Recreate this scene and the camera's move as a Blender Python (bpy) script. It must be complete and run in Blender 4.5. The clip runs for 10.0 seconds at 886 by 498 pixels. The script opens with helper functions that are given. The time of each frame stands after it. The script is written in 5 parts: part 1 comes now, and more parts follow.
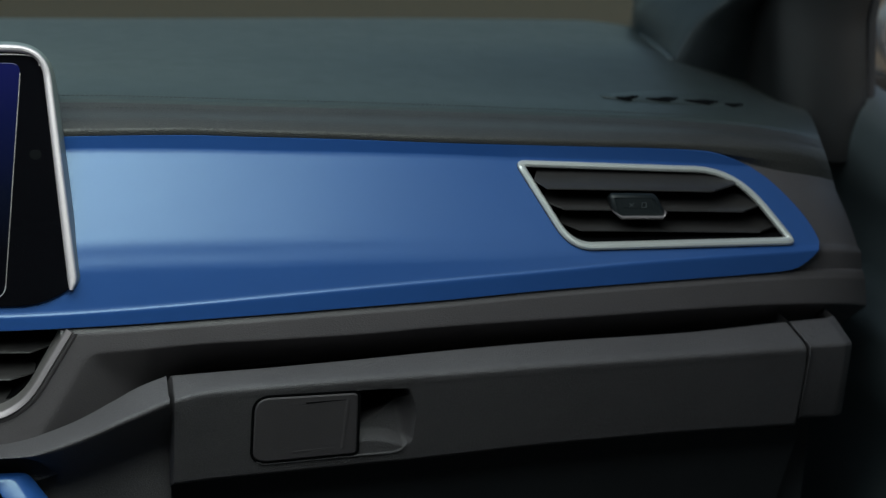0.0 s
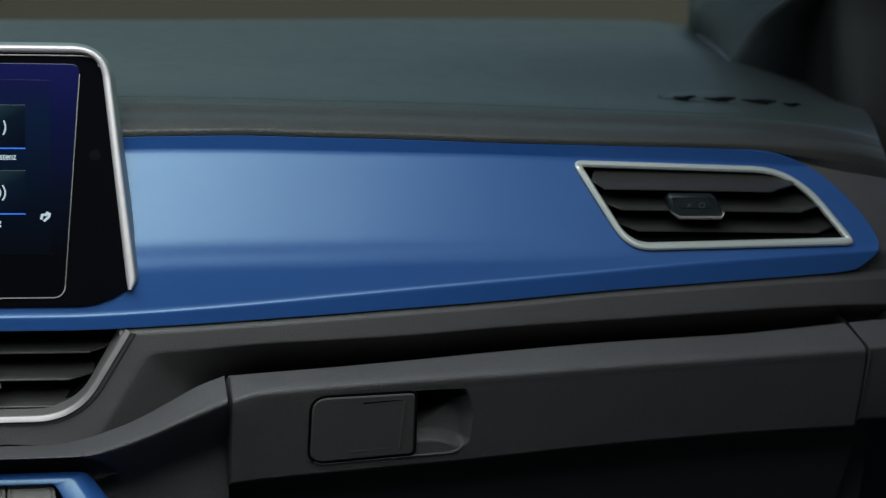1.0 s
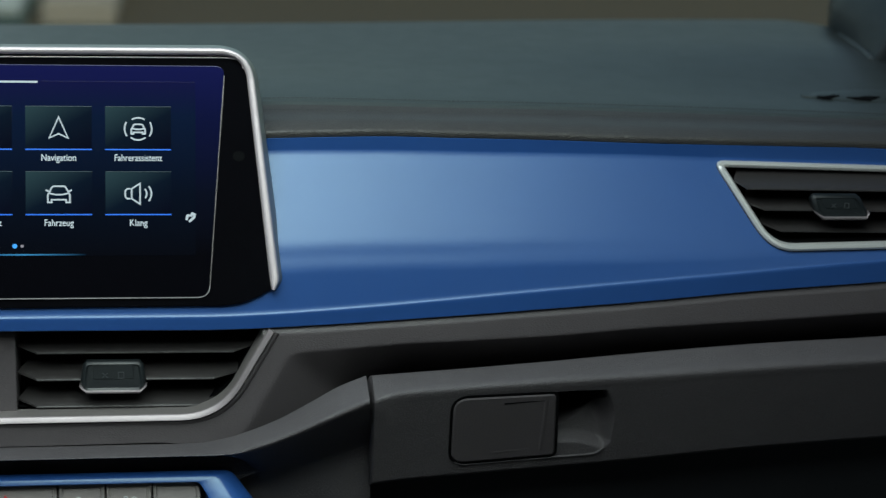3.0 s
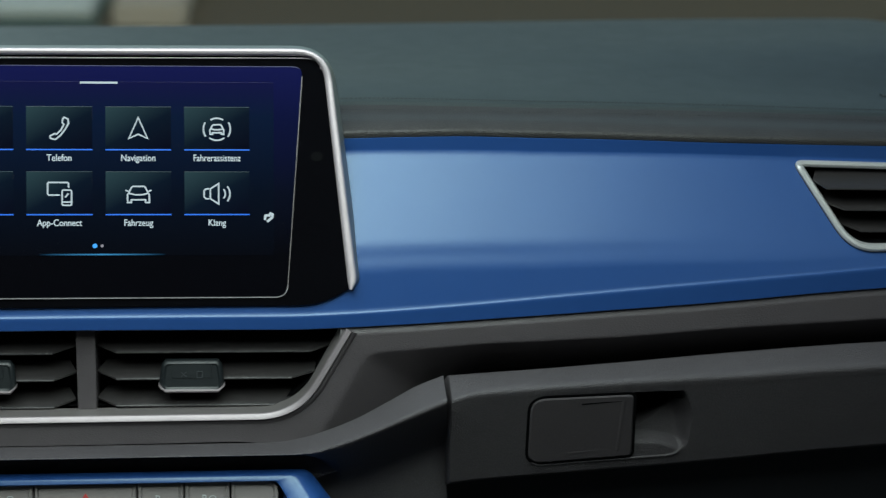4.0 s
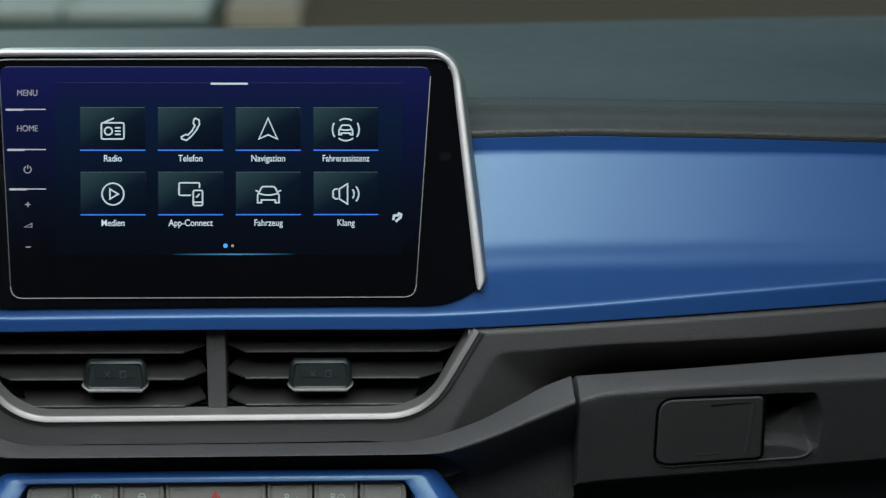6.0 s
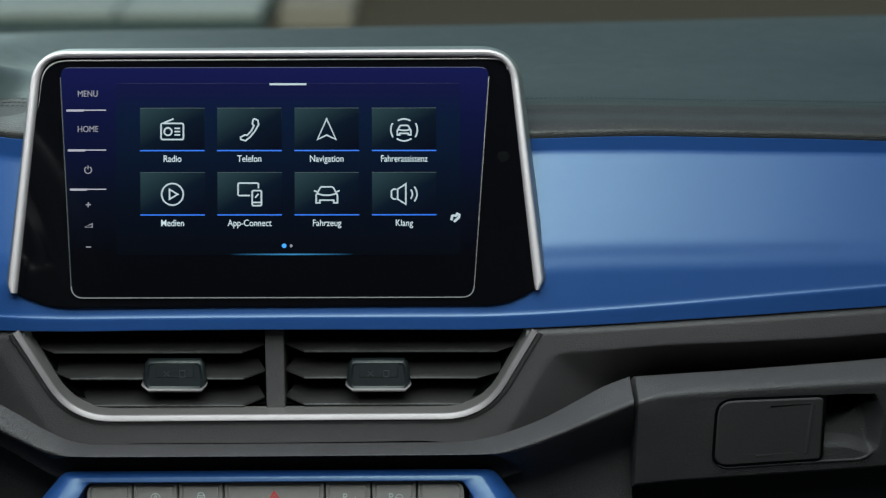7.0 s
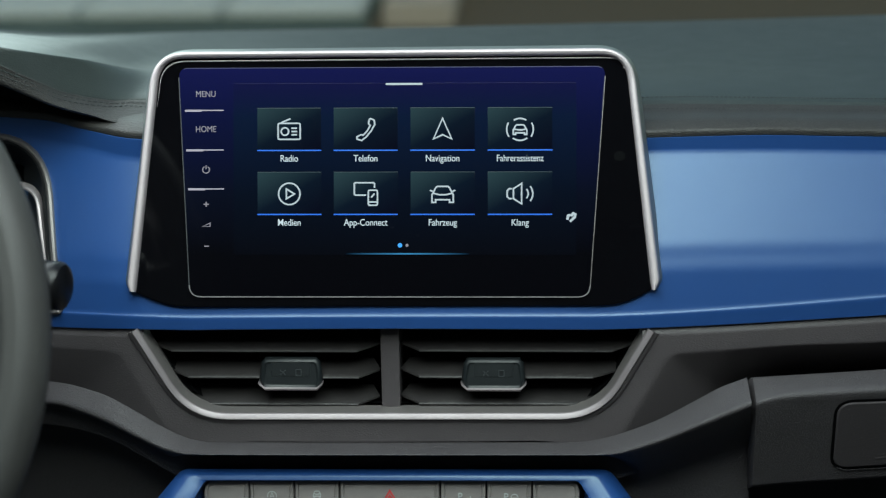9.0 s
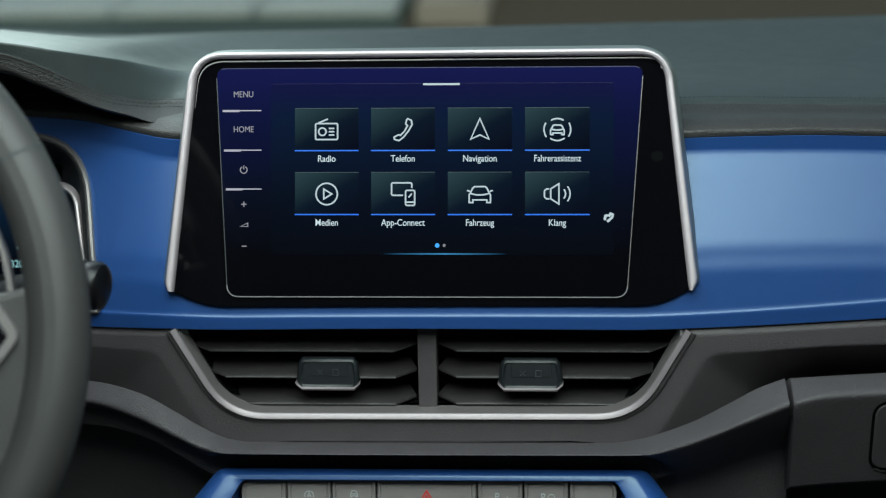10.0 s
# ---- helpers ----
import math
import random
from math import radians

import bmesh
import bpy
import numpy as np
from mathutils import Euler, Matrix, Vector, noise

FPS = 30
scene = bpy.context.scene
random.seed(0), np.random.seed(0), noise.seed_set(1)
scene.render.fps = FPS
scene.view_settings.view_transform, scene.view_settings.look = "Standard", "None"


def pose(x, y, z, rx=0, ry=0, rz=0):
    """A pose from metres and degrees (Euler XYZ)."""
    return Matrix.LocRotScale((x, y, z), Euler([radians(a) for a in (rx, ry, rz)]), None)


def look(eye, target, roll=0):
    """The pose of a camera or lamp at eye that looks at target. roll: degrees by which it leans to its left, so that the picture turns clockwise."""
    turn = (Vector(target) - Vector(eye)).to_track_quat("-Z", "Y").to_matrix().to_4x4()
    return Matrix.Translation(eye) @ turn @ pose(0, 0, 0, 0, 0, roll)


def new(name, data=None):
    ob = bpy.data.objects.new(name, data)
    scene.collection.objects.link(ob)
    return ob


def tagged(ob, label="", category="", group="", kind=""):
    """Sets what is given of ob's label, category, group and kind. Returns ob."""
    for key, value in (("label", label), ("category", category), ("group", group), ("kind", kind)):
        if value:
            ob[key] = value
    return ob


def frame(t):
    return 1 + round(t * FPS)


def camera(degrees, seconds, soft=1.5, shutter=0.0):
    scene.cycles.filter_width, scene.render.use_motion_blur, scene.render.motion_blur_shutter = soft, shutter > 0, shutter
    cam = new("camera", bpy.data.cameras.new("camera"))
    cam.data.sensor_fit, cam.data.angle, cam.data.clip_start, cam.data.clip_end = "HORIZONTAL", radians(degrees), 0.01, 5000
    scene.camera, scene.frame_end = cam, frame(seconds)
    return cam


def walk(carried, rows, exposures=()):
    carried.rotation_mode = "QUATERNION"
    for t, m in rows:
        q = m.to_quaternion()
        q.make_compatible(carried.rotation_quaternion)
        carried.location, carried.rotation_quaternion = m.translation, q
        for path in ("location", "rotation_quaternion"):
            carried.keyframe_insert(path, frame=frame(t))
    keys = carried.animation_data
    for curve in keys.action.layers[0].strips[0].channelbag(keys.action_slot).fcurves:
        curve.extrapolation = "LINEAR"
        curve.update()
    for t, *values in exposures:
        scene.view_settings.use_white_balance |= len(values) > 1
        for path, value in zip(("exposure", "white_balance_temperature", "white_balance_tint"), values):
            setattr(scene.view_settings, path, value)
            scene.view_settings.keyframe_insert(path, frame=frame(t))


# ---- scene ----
# ---------------------------------------------------------------- camera and walk
cam = camera(26.73, 10.0, soft=1.2, shutter=0.4)
cam.data.dof.use_dof = True
cam.data.dof.focus_distance = 1.16
cam.data.dof.aperture_fstop = 6.0
PATH = [
    (0.0, 0.1253, -1.1140, 1.2702, 74.040, -3.276, -12.188),
    (0.5, 0.1236, -1.1136, 1.2696, 74.034, -3.097, -11.515),
    (1.0, 0.1219, -1.1127, 1.2687, 74.019, -2.858, -10.664),
    (1.5, 0.1203, -1.1120, 1.2680, 74.011, -2.614, -9.841),
    (2.0, 0.1175, -1.1116, 1.2670, 74.011, -2.350, -8.917),
    (2.5, 0.1148, -1.1114, 1.2661, 74.019, -2.089, -7.960),
    (4.0, 0.1060, -1.1099, 1.2644, 73.997, -1.284, -4.971),
    (4.5, 0.1029, -1.1100, 1.2642, 73.987, -1.035, -4.039),
    (5.0, 0.0999, -1.1094, 1.2640, 73.976, -0.812, -3.208),
    (5.5, 0.0971, -1.1085, 1.2639, 73.962, -0.610, -2.487),
    (7.0, 0.0902, -1.1079, 1.2645, 73.919, -0.001, -0.217),
    (7.5, 0.0884, -1.1077, 1.2647, 73.905, 0.193, 0.514),
    (8.0, 0.0858, -1.1072, 1.2649, 73.895, 0.420, 1.377),
    (8.5, 0.0832, -1.1071, 1.2651, 73.880, 0.600, 2.091),
    (9.0, 0.0806, -1.1067, 1.2654, 73.867, 0.776, 2.756),
    (9.5, 0.0789, -1.1066, 1.2658, 73.855, 0.905, 3.269),
    (10.0, 0.0775, -1.1069, 1.2663, 73.846, 0.999, 3.717),
]
walk(cam, [(t, pose(x, y, z, rx, ry, rz)) for t, x, y, z, rx, ry, rz in PATH])

# ---------------------------------------------------------------- world, sun, light
world = bpy.data.worlds.new("sky")
scene.world = world
world.use_nodes = True
wn = world.node_tree
sky = wn.nodes.new("ShaderNodeTexSky")
sky.sky_type = "NISHITA"
sky.sun_disc = False
sky.sun_elevation = radians(48)
sky.sun_rotation = radians(174)
sky.air_density, sky.dust_density = 1.4, 3.0
wn.nodes["Background"].inputs["Strength"].default_value = 0.102
wn.links.new(sky.outputs["Color"], wn.nodes["Background"].inputs["Color"])
sun = new("sun", bpy.data.lights.new("sun", "SUN"))
sun.data.energy, sun.data.angle, sun.data.color = 0.4, radians(30), (1.0, 0.98, 0.95)
sun.matrix_world = look((0.3, -3.0, 5), (0, 0, 1))
roof_light = new("roof_window_light", bpy.data.lights.new("roof_window_light", "AREA"))
roof_light.data.shape, roof_light.data.size, roof_light.data.size_y = "RECTANGLE", 0.80, 0.78
roof_light.data.energy, roof_light.data.color = 10.3, (0.88, 1.0, 0.985)
roof_light.matrix_world = look((0.005, -0.57, 1.545), (0.005, -0.571, 1.0))
side_light = new("windscreen_light", bpy.data.lights.new("windscreen_light", "AREA"))
side_light.data.shape, side_light.data.size, side_light.data.size_y = "RECTANGLE", 0.66, 0.24
side_light.data.energy, side_light.data.color = 2.25, (0.87, 0.98, 1.0)
side_light.matrix_world = look((-0.33, 0.26, 1.195), (-0.24, 0.25, 1.02))
scene.view_settings.exposure = 0.05

# ---------------------------------------------------------------- materials


def mat(name, base, rough, metal=0.0, grain=0.0, scale=900.0, var=0.0, spec=0.5, coat=0.0, fine=0.0, emit=None, power=1.0, wear=0.0, coat_rough=0.40):
    """A procedural material: base colour with two scales of variation, a leather or plastic grain as bump."""
    m = bpy.data.materials.new(name)
    m.use_nodes = True
    n, k = m.node_tree.nodes, m.node_tree.links
    b = n["Principled BSDF"]
    b.inputs["Base Color"].default_value = (*base, 1)
    b.inputs["Roughness"].default_value, b.inputs["Metallic"].default_value = rough, metal
    b.inputs["Specular IOR Level"].default_value = spec
    b.inputs["Coat Weight"].default_value = coat
    b.inputs["Coat Roughness"].default_value = coat_rough
    co = n.new("ShaderNodeTexCoord")
    if var:
        big, mix = n.new("ShaderNodeTexNoise"), n.new("ShaderNodeMix")
        big.inputs["Scale"].default_value, big.inputs["Detail"].default_value = 28.0, 6.0
        k.new(co.outputs["Object"], big.inputs["Vector"])
        mix.data_type = "RGBA"
        mix.inputs["A"].default_value = (*[c * (1 - var) for c in base], 1)
        mix.inputs["B"].default_value = (*[min(1, c * (1 + var)) for c in base], 1)
        k.new(big.outputs["Fac"], mix.inputs["Factor"])
        k.new(mix.outputs["Result"], b.inputs["Base Color"])
    if wear:
        sm, ra = n.new("ShaderNodeTexNoise"), n.new("ShaderNodeMapRange")
        sm.inputs["Scale"].default_value, sm.inputs["Detail"].default_value = 55.0, 8.0
        k.new(co.outputs["Object"], sm.inputs["Vector"])
        ra.inputs["To Min"].default_value, ra.inputs["To Max"].default_value = rough - wear, rough + wear
        k.new(sm.outputs["Fac"], ra.inputs["Value"])
        k.new(ra.outputs["Result"], b.inputs["Roughness"])
    if grain or fine:
        bump = n.new("ShaderNodeBump")
        bump.inputs["Distance"].default_value = 0.0014
        bump.inputs["Strength"].default_value = max(grain, fine)
        if grain:
            # pebbled hide: cells longer along the car's width, bent by a slow noise, with furrows between them
            warp, add, vo, sm, ra = n.new("ShaderNodeTexNoise"), n.new("ShaderNodeVectorMath"), n.new("ShaderNodeTexVoronoi"), n.new("ShaderNodeMapping"), n.new("ShaderNodeMapRange")
            warp.inputs["Scale"].default_value, warp.inputs["Detail"].default_value = scale * 0.6, 2.0
            add.operation = "MULTIPLY_ADD"
            add.inputs[1].default_value = (0.9 / scale,) * 3
            k.new(co.outputs["Object"], warp.inputs["Vector"])
            k.new(warp.outputs["Color"], add.inputs[0])
            k.new(co.outputs["Object"], add.inputs[2])
            sm.inputs["Scale"].default_value = (0.50, 1.0, 1.0)
            k.new(add.outputs["Vector"], sm.inputs["Vector"])
            vo.feature = "SMOOTH_F1"
            vo.inputs["Smoothness"].default_value = 0.25
            vo.inputs["Scale"].default_value = scale
            k.new(sm.outputs["Vector"], vo.inputs["Vector"])
            ra.interpolation_type = "SMOOTHSTEP"
            ra.inputs["From Min"].default_value, ra.inputs["From Max"].default_value = 0.62, 0.08
            k.new(vo.outputs["Distance"], ra.inputs["Value"])
            k.new(ra.outputs["Result"], bump.inputs["Height"])
            bump.inputs["Distance"].default_value = 0.00045
        else:
            no = n.new("ShaderNodeTexNoise")
            no.inputs["Scale"].default_value, no.inputs["Detail"].default_value = scale, 4.0
            k.new(co.outputs["Object"], no.inputs["Vector"])
            k.new(no.outputs["Fac"], bump.inputs["Height"])
        k.new(bump.outputs["Normal"], b.inputs["Normal"])
    if emit:
        b.inputs["Emission Color"].default_value = (*emit, 1)
        b.inputs["Emission Strength"].default_value = power
    return m


def gradient_screen(name, stops, axis, lo, hi, power, base=(0.002, 0.002, 0.003), rough=0.10, slant=0.0):
    """A lit display whose glow changes along one axis of the panel."""
    m = mat(name, base, rough, spec=0.22)
    n, k = m.node_tree.nodes, m.node_tree.links
    b = n["Principled BSDF"]
    co, sep, ra, ramp = n.new("ShaderNodeTexCoord"), n.new("ShaderNodeSeparateXYZ"), n.new("ShaderNodeMapRange"), n.new("ShaderNodeValToRGB")
    k.new(co.outputs["Object"], sep.inputs["Vector"])
    src = sep.outputs[axis]
    if slant:
        ad = n.new("ShaderNodeMath")
        ad.operation = "MULTIPLY_ADD"
        ad.inputs[1].default_value = slant
        k.new(sep.outputs["X"], ad.inputs[0])
        k.new(sep.outputs[axis], ad.inputs[2])
        src = ad.outputs[0]
    ra.inputs["From Min"].default_value, ra.inputs["From Max"].default_value = lo, hi
    k.new(src, ra.inputs["Value"])
    k.new(ra.outputs["Result"], ramp.inputs["Fac"])
    e = ramp.color_ramp.elements
    while len(e) < len(stops):
        e.new(0.5)
    for s, (p, c) in zip(e, stops):
        s.position, s.color = p, (*c, 1)
    k.new(ramp.outputs["Color"], b.inputs["Emission Color"])
    b.inputs["Emission Strength"].default_value = power
    return m


PAD = mat("soft_dash_pad", (0.046, 0.057, 0.055), 0.42, grain=0.25, scale=950, var=0.10, wear=0.06)
LEATHER = mat("dark_leatherette", (0.046, 0.044, 0.042), 0.52, grain=0.5, scale=900, var=0.15, wear=0.05)
PLASTIC = mat("smooth_grey_plastic", (0.084, 0.074, 0.078), 0.46, grain=0.22, scale=1150, var=0.10, wear=0.05)
GRAINED = mat("grained_black_plastic", (0.076, 0.069, 0.073), 0.48, grain=0.66, scale=1550, var=0.15, wear=0.06, spec=0.38)
BLACK = mat("black_plastic", (0.016, 0.017, 0.018), 0.45, fine=0.2, scale=1500, var=0.2)
# shade of recesses and gaps is put into this dark base colour
VOID = mat("shade_black_plastic", (0.023, 0.0245, 0.028), 0.7, fine=0.2, scale=900, var=0.2)
BLUE = mat("satin_blue_paint", (0.0125, 0.066, 0.255), 0.45, spec=1.0, coat=0.42, coat_rough=0.44, fine=0.06, scale=2600, var=0.04, wear=0.03)
BLUE.node_tree.nodes["Principled BSDF"].inputs["Specular Tint"].default_value = (0.72, 0.96, 1.0, 1)  # pearl flakes
SILVER = mat("satin_silver_paint", (0.68, 0.60, 0.615), 0.50, metal=0.5, fine=0.05, scale=1500, wear=0.04)
SILVER_DULL = mat("brushed_silver", (0.66, 0.66, 0.64), 0.42, metal=0.45, fine=0.08, scale=1500, wear=0.05)
VENT_SILVER = mat("satin_vent_silver", (0.31, 0.272, 0.282), 0.48, metal=0.55, fine=0.05, scale=1500, wear=0.05)
SILVER_DIM = mat("dim_silver_trim", (0.24, 0.22, 0.215), 0.40, metal=0.5, fine=0.05, scale=1500, wear=0.05)
HOUSING = mat("grey_frame_housing", (0.22, 0.25, 0.245), 0.34, metal=0.4, fine=0.05, scale=1500, wear=0.05)
GLOSS = mat("piano_black", (0.003, 0.003, 0.004), 0.06, spec=0.35, wear=0.02)
# pale tone for the highlight along the lower edge of the glass
EDGE = mat("edge_glint", (0.42, 0.40, 0.41), 0.30, metal=0.5, wear=0.05)
SLAT = mat("vent_slat_plastic", (0.034, 0.031, 0.031), 0.40, fine=0.15, scale=1700, var=0.1, wear=0.05)
KNOB = mat("dark_knob_plastic", (0.006, 0.006, 0.007), 0.32, spec=0.4, fine=0.1, scale=1500, var=0.1)
TAB = mat("vent_tab_plastic", (0.010, 0.013, 0.0145), 0.38, spec=0.4, fine=0.1, scale=1500, var=0.1)
SENSOR = mat("sensor_glass", (0.006, 0.0065, 0.007), 0.08, spec=0.35, wear=0.02)
MARK = mat("grey_print", (0.06, 0.065, 0.07), 0.5, fine=0.05, var=0.1)
THREAD = mat("dark_thread", (0.042, 0.050, 0.049), 0.7, fine=0.3, scale=3000, var=0.2)
WHEEL = mat("smooth_wheel_leather", (0.045, 0.044, 0.042), 0.50, grain=0.2, scale=900, var=0.15, wear=0.06)
BUTTON = mat("grey_button_plastic", (0.29, 0.262, 0.255), 0.45, fine=0.2, scale=1600, var=0.06, wear=0.05)
BUTTON_MARK = mat("pale_button_print", (0.55, 0.58, 0.58), 0.5, fine=0.05, var=0.08)
RED = mat("red_hazard_print", (0.62, 0.07, 0.07), 0.45, fine=0.05, var=0.08, emit=(0.9, 0.05, 0.05), power=0.06)
DOORTRIM = mat("door_trim_plastic", (0.062, 0.076, 0.082), 0.55, spec=0.3, grain=0.3, scale=900, var=0.15, wear=0.05)
PILLARTRIM = mat("pillar_trim_fabric", (0.020, 0.027, 0.030), 0.48, spec=0.35, fine=0.5, scale=1400, var=0.15, wear=0.05)
# near-black: shade of ducts, slots and gaps put into the colour; also rubber
DEEP = mat("slot_shade_and_seal_black", (0.004, 0.004, 0.0045), 0.9, spec=0.05, fine=0.1, var=0.1)
LINING = mat("black_headlining", (0.022, 0.022, 0.023), 0.95, fine=0.6, scale=900, var=0.1)
CARPET = mat("black_carpet", (0.012, 0.012, 0.013), 0.95, fine=1.0, scale=500, var=0.3)
ICON = mat("lit_white_icon", (0.02, 0.02, 0.02), 0.3, emit=(0.62, 0.78, 0.84), power=0.72)
LABEL = mat("lit_label", (0.02, 0.02, 0.02), 0.3, emit=(0.64, 0.80, 0.86), power=0.85)
KEYLABEL = mat("dim_key_label", (0.02, 0.02, 0.02), 0.3, emit=(0.50, 0.50, 0.58), power=0.48)
KEYLINE = mat("lit_key_line", (0.02, 0.02, 0.02), 0.3, emit=(0.70, 0.70, 0.82), power=0.55)
BLUELINE = mat("lit_blue_line", (0.01, 0.01, 0.02), 0.3, emit=(0.018, 0.17, 0.85), power=0.95)
TILE_EDGE = mat("lit_tile_edge", (0.01, 0.01, 0.01), 0.3, emit=(0.10, 0.17, 0.19), power=0.45)
DOTBLUE = mat("lit_blue_dot", (0.01, 0.01, 0.02), 0.3, emit=(0.05, 0.40, 1.0), power=1.0)
DIGIT = mat("lit_digit", (0.01, 0.01, 0.01), 0.3, emit=(0.35, 0.72, 0.75), power=0.7)
PANEL = gradient_screen("touch_panel", [(0.0, (0.0004, 0.0005, 0.0008)), (0.18, (0.0004, 0.0006, 0.001)), (0.45, (0.0012, 0.003, 0.010)), (0.78, (0.0025, 0.005, 0.036)), (1.0, (0.0052, 0.0075, 0.066))], "Z", -0.082, 0.058, 1.0)
ACTIVE = gradient_screen("lit_display", [(0.0, (0.0007, 0.0014, 0.003)), (0.35, (0.0008, 0.0035, 0.010)), (0.8, (0.0018, 0.0085, 0.030)), (1.0, (0.0045, 0.006, 0.048))], "Z", -0.057, 0.049, 1.0)
GLOWBAR = gradient_screen("lit_glow_bar", [(0.0, (0.0, 0.002, 0.006)), (0.5, (0.05, 0.30, 0.60)), (1.0, (0.0, 0.002, 0.006))], "X", -0.036, 0.040, 0.8)
GLASS = bpy.data.materials.new("window_glass")
GLASS.use_nodes = True
_g = GLASS.node_tree.nodes
_t, _gl, _mx = _g.new("ShaderNodeBsdfTransparent"), _g.new("ShaderNodeBsdfGlossy"), _g.new("ShaderNodeMixShader")
_mx.inputs["Fac"].default_value = 0.05
_t.inputs["Color"].default_value = (0.86, 0.93, 0.90, 1)
_gl.inputs["Roughness"].default_value = 0.02
GLASS.node_tree.links.new(_t.outputs["BSDF"], _mx.inputs[1])
GLASS.node_tree.links.new(_gl.outputs["BSDF"], _mx.inputs[2])
GLASS.node_tree.links.new(_mx.outputs["Shader"], _g["Material Output"].inputs["Surface"])

# ---------------------------------------------------------------- building helpers
PLACE, BENT = {}, []
SEATS = Vector((0.10, -1.11, 1.267))  # where the front seats' occupants look from


def bent(p):
    """The long sweep of the dashboard: it curves away towards the doors by a steady angle."""
    right = p[0] > 0
    d = abs(p[0] + 0.0075) - (0.14 if right else 0.166)
    q = max(0.0, abs(p[0] + 0.0075) - 0.12) / 0.22
    shift = (0.085 if right else 0.58) * (math.sqrt(d * d + (0.0009 if right else 0.0002)) + d) / 2 - 0.055 * (1 - math.exp(-(q ** 1.5)))
    return SEATS + (Vector(p) - SEATS) * (1 + shift / (p[1] - SEATS.y))


def hooded(p):
    """The hood reaches out towards the driver over the instruments."""
    return SEATS + (Vector(p) - SEATS) * (1.0 - 0.028 * step(-p[0], 0.180, 0.27))


def thing(name, at, label, category, group="", kind="", turn=0.0):
    """An empty at the base of a thing."""
    ob = new(name)
    ob.matrix_basis = pose(*at, turn, 0, 0)
    ob.empty_display_size = 0.02
    PLACE[ob] = ob.matrix_basis.copy()
    return tagged(ob, label, category, group, kind)


def part(name, bm, material, parent=None, label="", local=False, smooth=True):
    """One mesh object out of a bmesh, under a thing or a part; local: its points are given in the parent's own frame."""
    if parent and not local and (parent in BENT or parent.parent in BENT):
        sweep = hooded if "hood" in name else bent
        for v in bm.verts:
            v.co = sweep(v.co)
    me = bpy.data.meshes.new(name)
    bmesh.ops.recalc_face_normals(bm, faces=bm.faces)
    bm.to_mesh(me)
    bm.free()
    me.materials.append(material)
    if smooth:
        me.shade_smooth()
        me.set_sharp_from_angle(angle=radians(38))
        for poly in me.polygons:
            if poly.loop_total > 4 or abs(poly.normal.y) > 0.99999:
                poly.use_smooth = False
    return link(name, me, parent, label, local)


def link(name, me, parent=None, label="", local=False):
    ob = new(name, me)
    PLACE[ob] = Matrix.Identity(4)
    if parent:
        ob.parent = parent
        if local:
            PLACE[ob] = PLACE[parent].copy()
        else:
            ob.matrix_parent_inverse = PLACE[parent].inverted()
    if label:
        ob["label"] = label
    return ob


def spline(*knots):
    """A smooth line through knots (x, value), with no overshoot, level beyond its ends."""
    xs, vs = np.array([k[0] for k in knots]), np.array([k[1] for k in knots])
    h, d = np.diff(xs), np.diff(vs) / np.diff(xs)
    m = np.zeros(len(xs))
    for i in range(1, len(xs) - 1):
        if d[i - 1] * d[i] > 0:
            w1, w2 = 2 * h[i] + h[i - 1], h[i] + 2 * h[i - 1]
            m[i] = (w1 + w2) / (w1 / d[i - 1] + w2 / d[i])
    m[0], m[-1] = d[0], d[-1]

    def value(x):
        x = min(max(x, xs[0]), xs[-1])
        i = int(min(np.searchsorted(xs, x, side="right") - 1, len(xs) - 2))
        t = (x - xs[i]) / h[i]
        return float((1 + 2 * t) * (1 - t) ** 2 * vs[i] + t * (1 - t) ** 2 * h[i] * m[i] + t * t * (3 - 2 * t) * vs[i + 1] + t * t * (t - 1) * h[i] * m[i + 1])

    return value


def step(x, a, b):
    t = min(max((x - a) / (b - a), 0.0), 1.0)
    return t * t * (3 - 2 * t)


def mixed(a, b, t):
    return a + (b - a) * t


def spread(a, b, n):
    return [a + (b - a) * i / n for i in range(n + 1)]


def fillet(pts, radii, n=4):
    """An open polyline with its corners rounded; pts of any dimension."""
    out = [Vector(pts[0])]
    for i in range(1, len(pts) - 1):
        p, a, b = Vector(pts[i]), Vector(pts[i - 1]), Vector(pts[i + 1])
        r = radii[i] if isinstance(radii, (list, tuple)) else radii
        la, lb = (a - p).length, (b - p).length
        pa = p + (a - p) * min(r / max(la, 1e-6), 0.48)
        pb = p + (b - p) * min(r / max(lb, 1e-6), 0.48)
        for j in range(n + 1):
            t = j / n
            out.append(pa * (1 - t) ** 2 + p * 2 * t * (1 - t) + pb * t * t)
    out.append(Vector(pts[-1]))
    return out


def rounded(corners, n=6):
    """A closed outline from corners (x, z, radius)."""
    out = []
    for i, (x, z, r) in enumerate(corners):
        p = Vector((x, z))
        a, b = Vector(corners[i - 1][:2]), Vector(corners[(i + 1) % len(corners)][:2])
        pa = p + (a - p).normalized() * min(r, (a - p).length * 0.49)
        pb = p + (b - p).normalized() * min(r, (b - p).length * 0.49)
        if r <= 0:
            out.append(p)
            continue
        for j in range(n + 1):
            t = j / n
            out.append(pa * (1 - t) ** 2 + p * 2 * t * (1 - t) + pb * t * t)
    return out


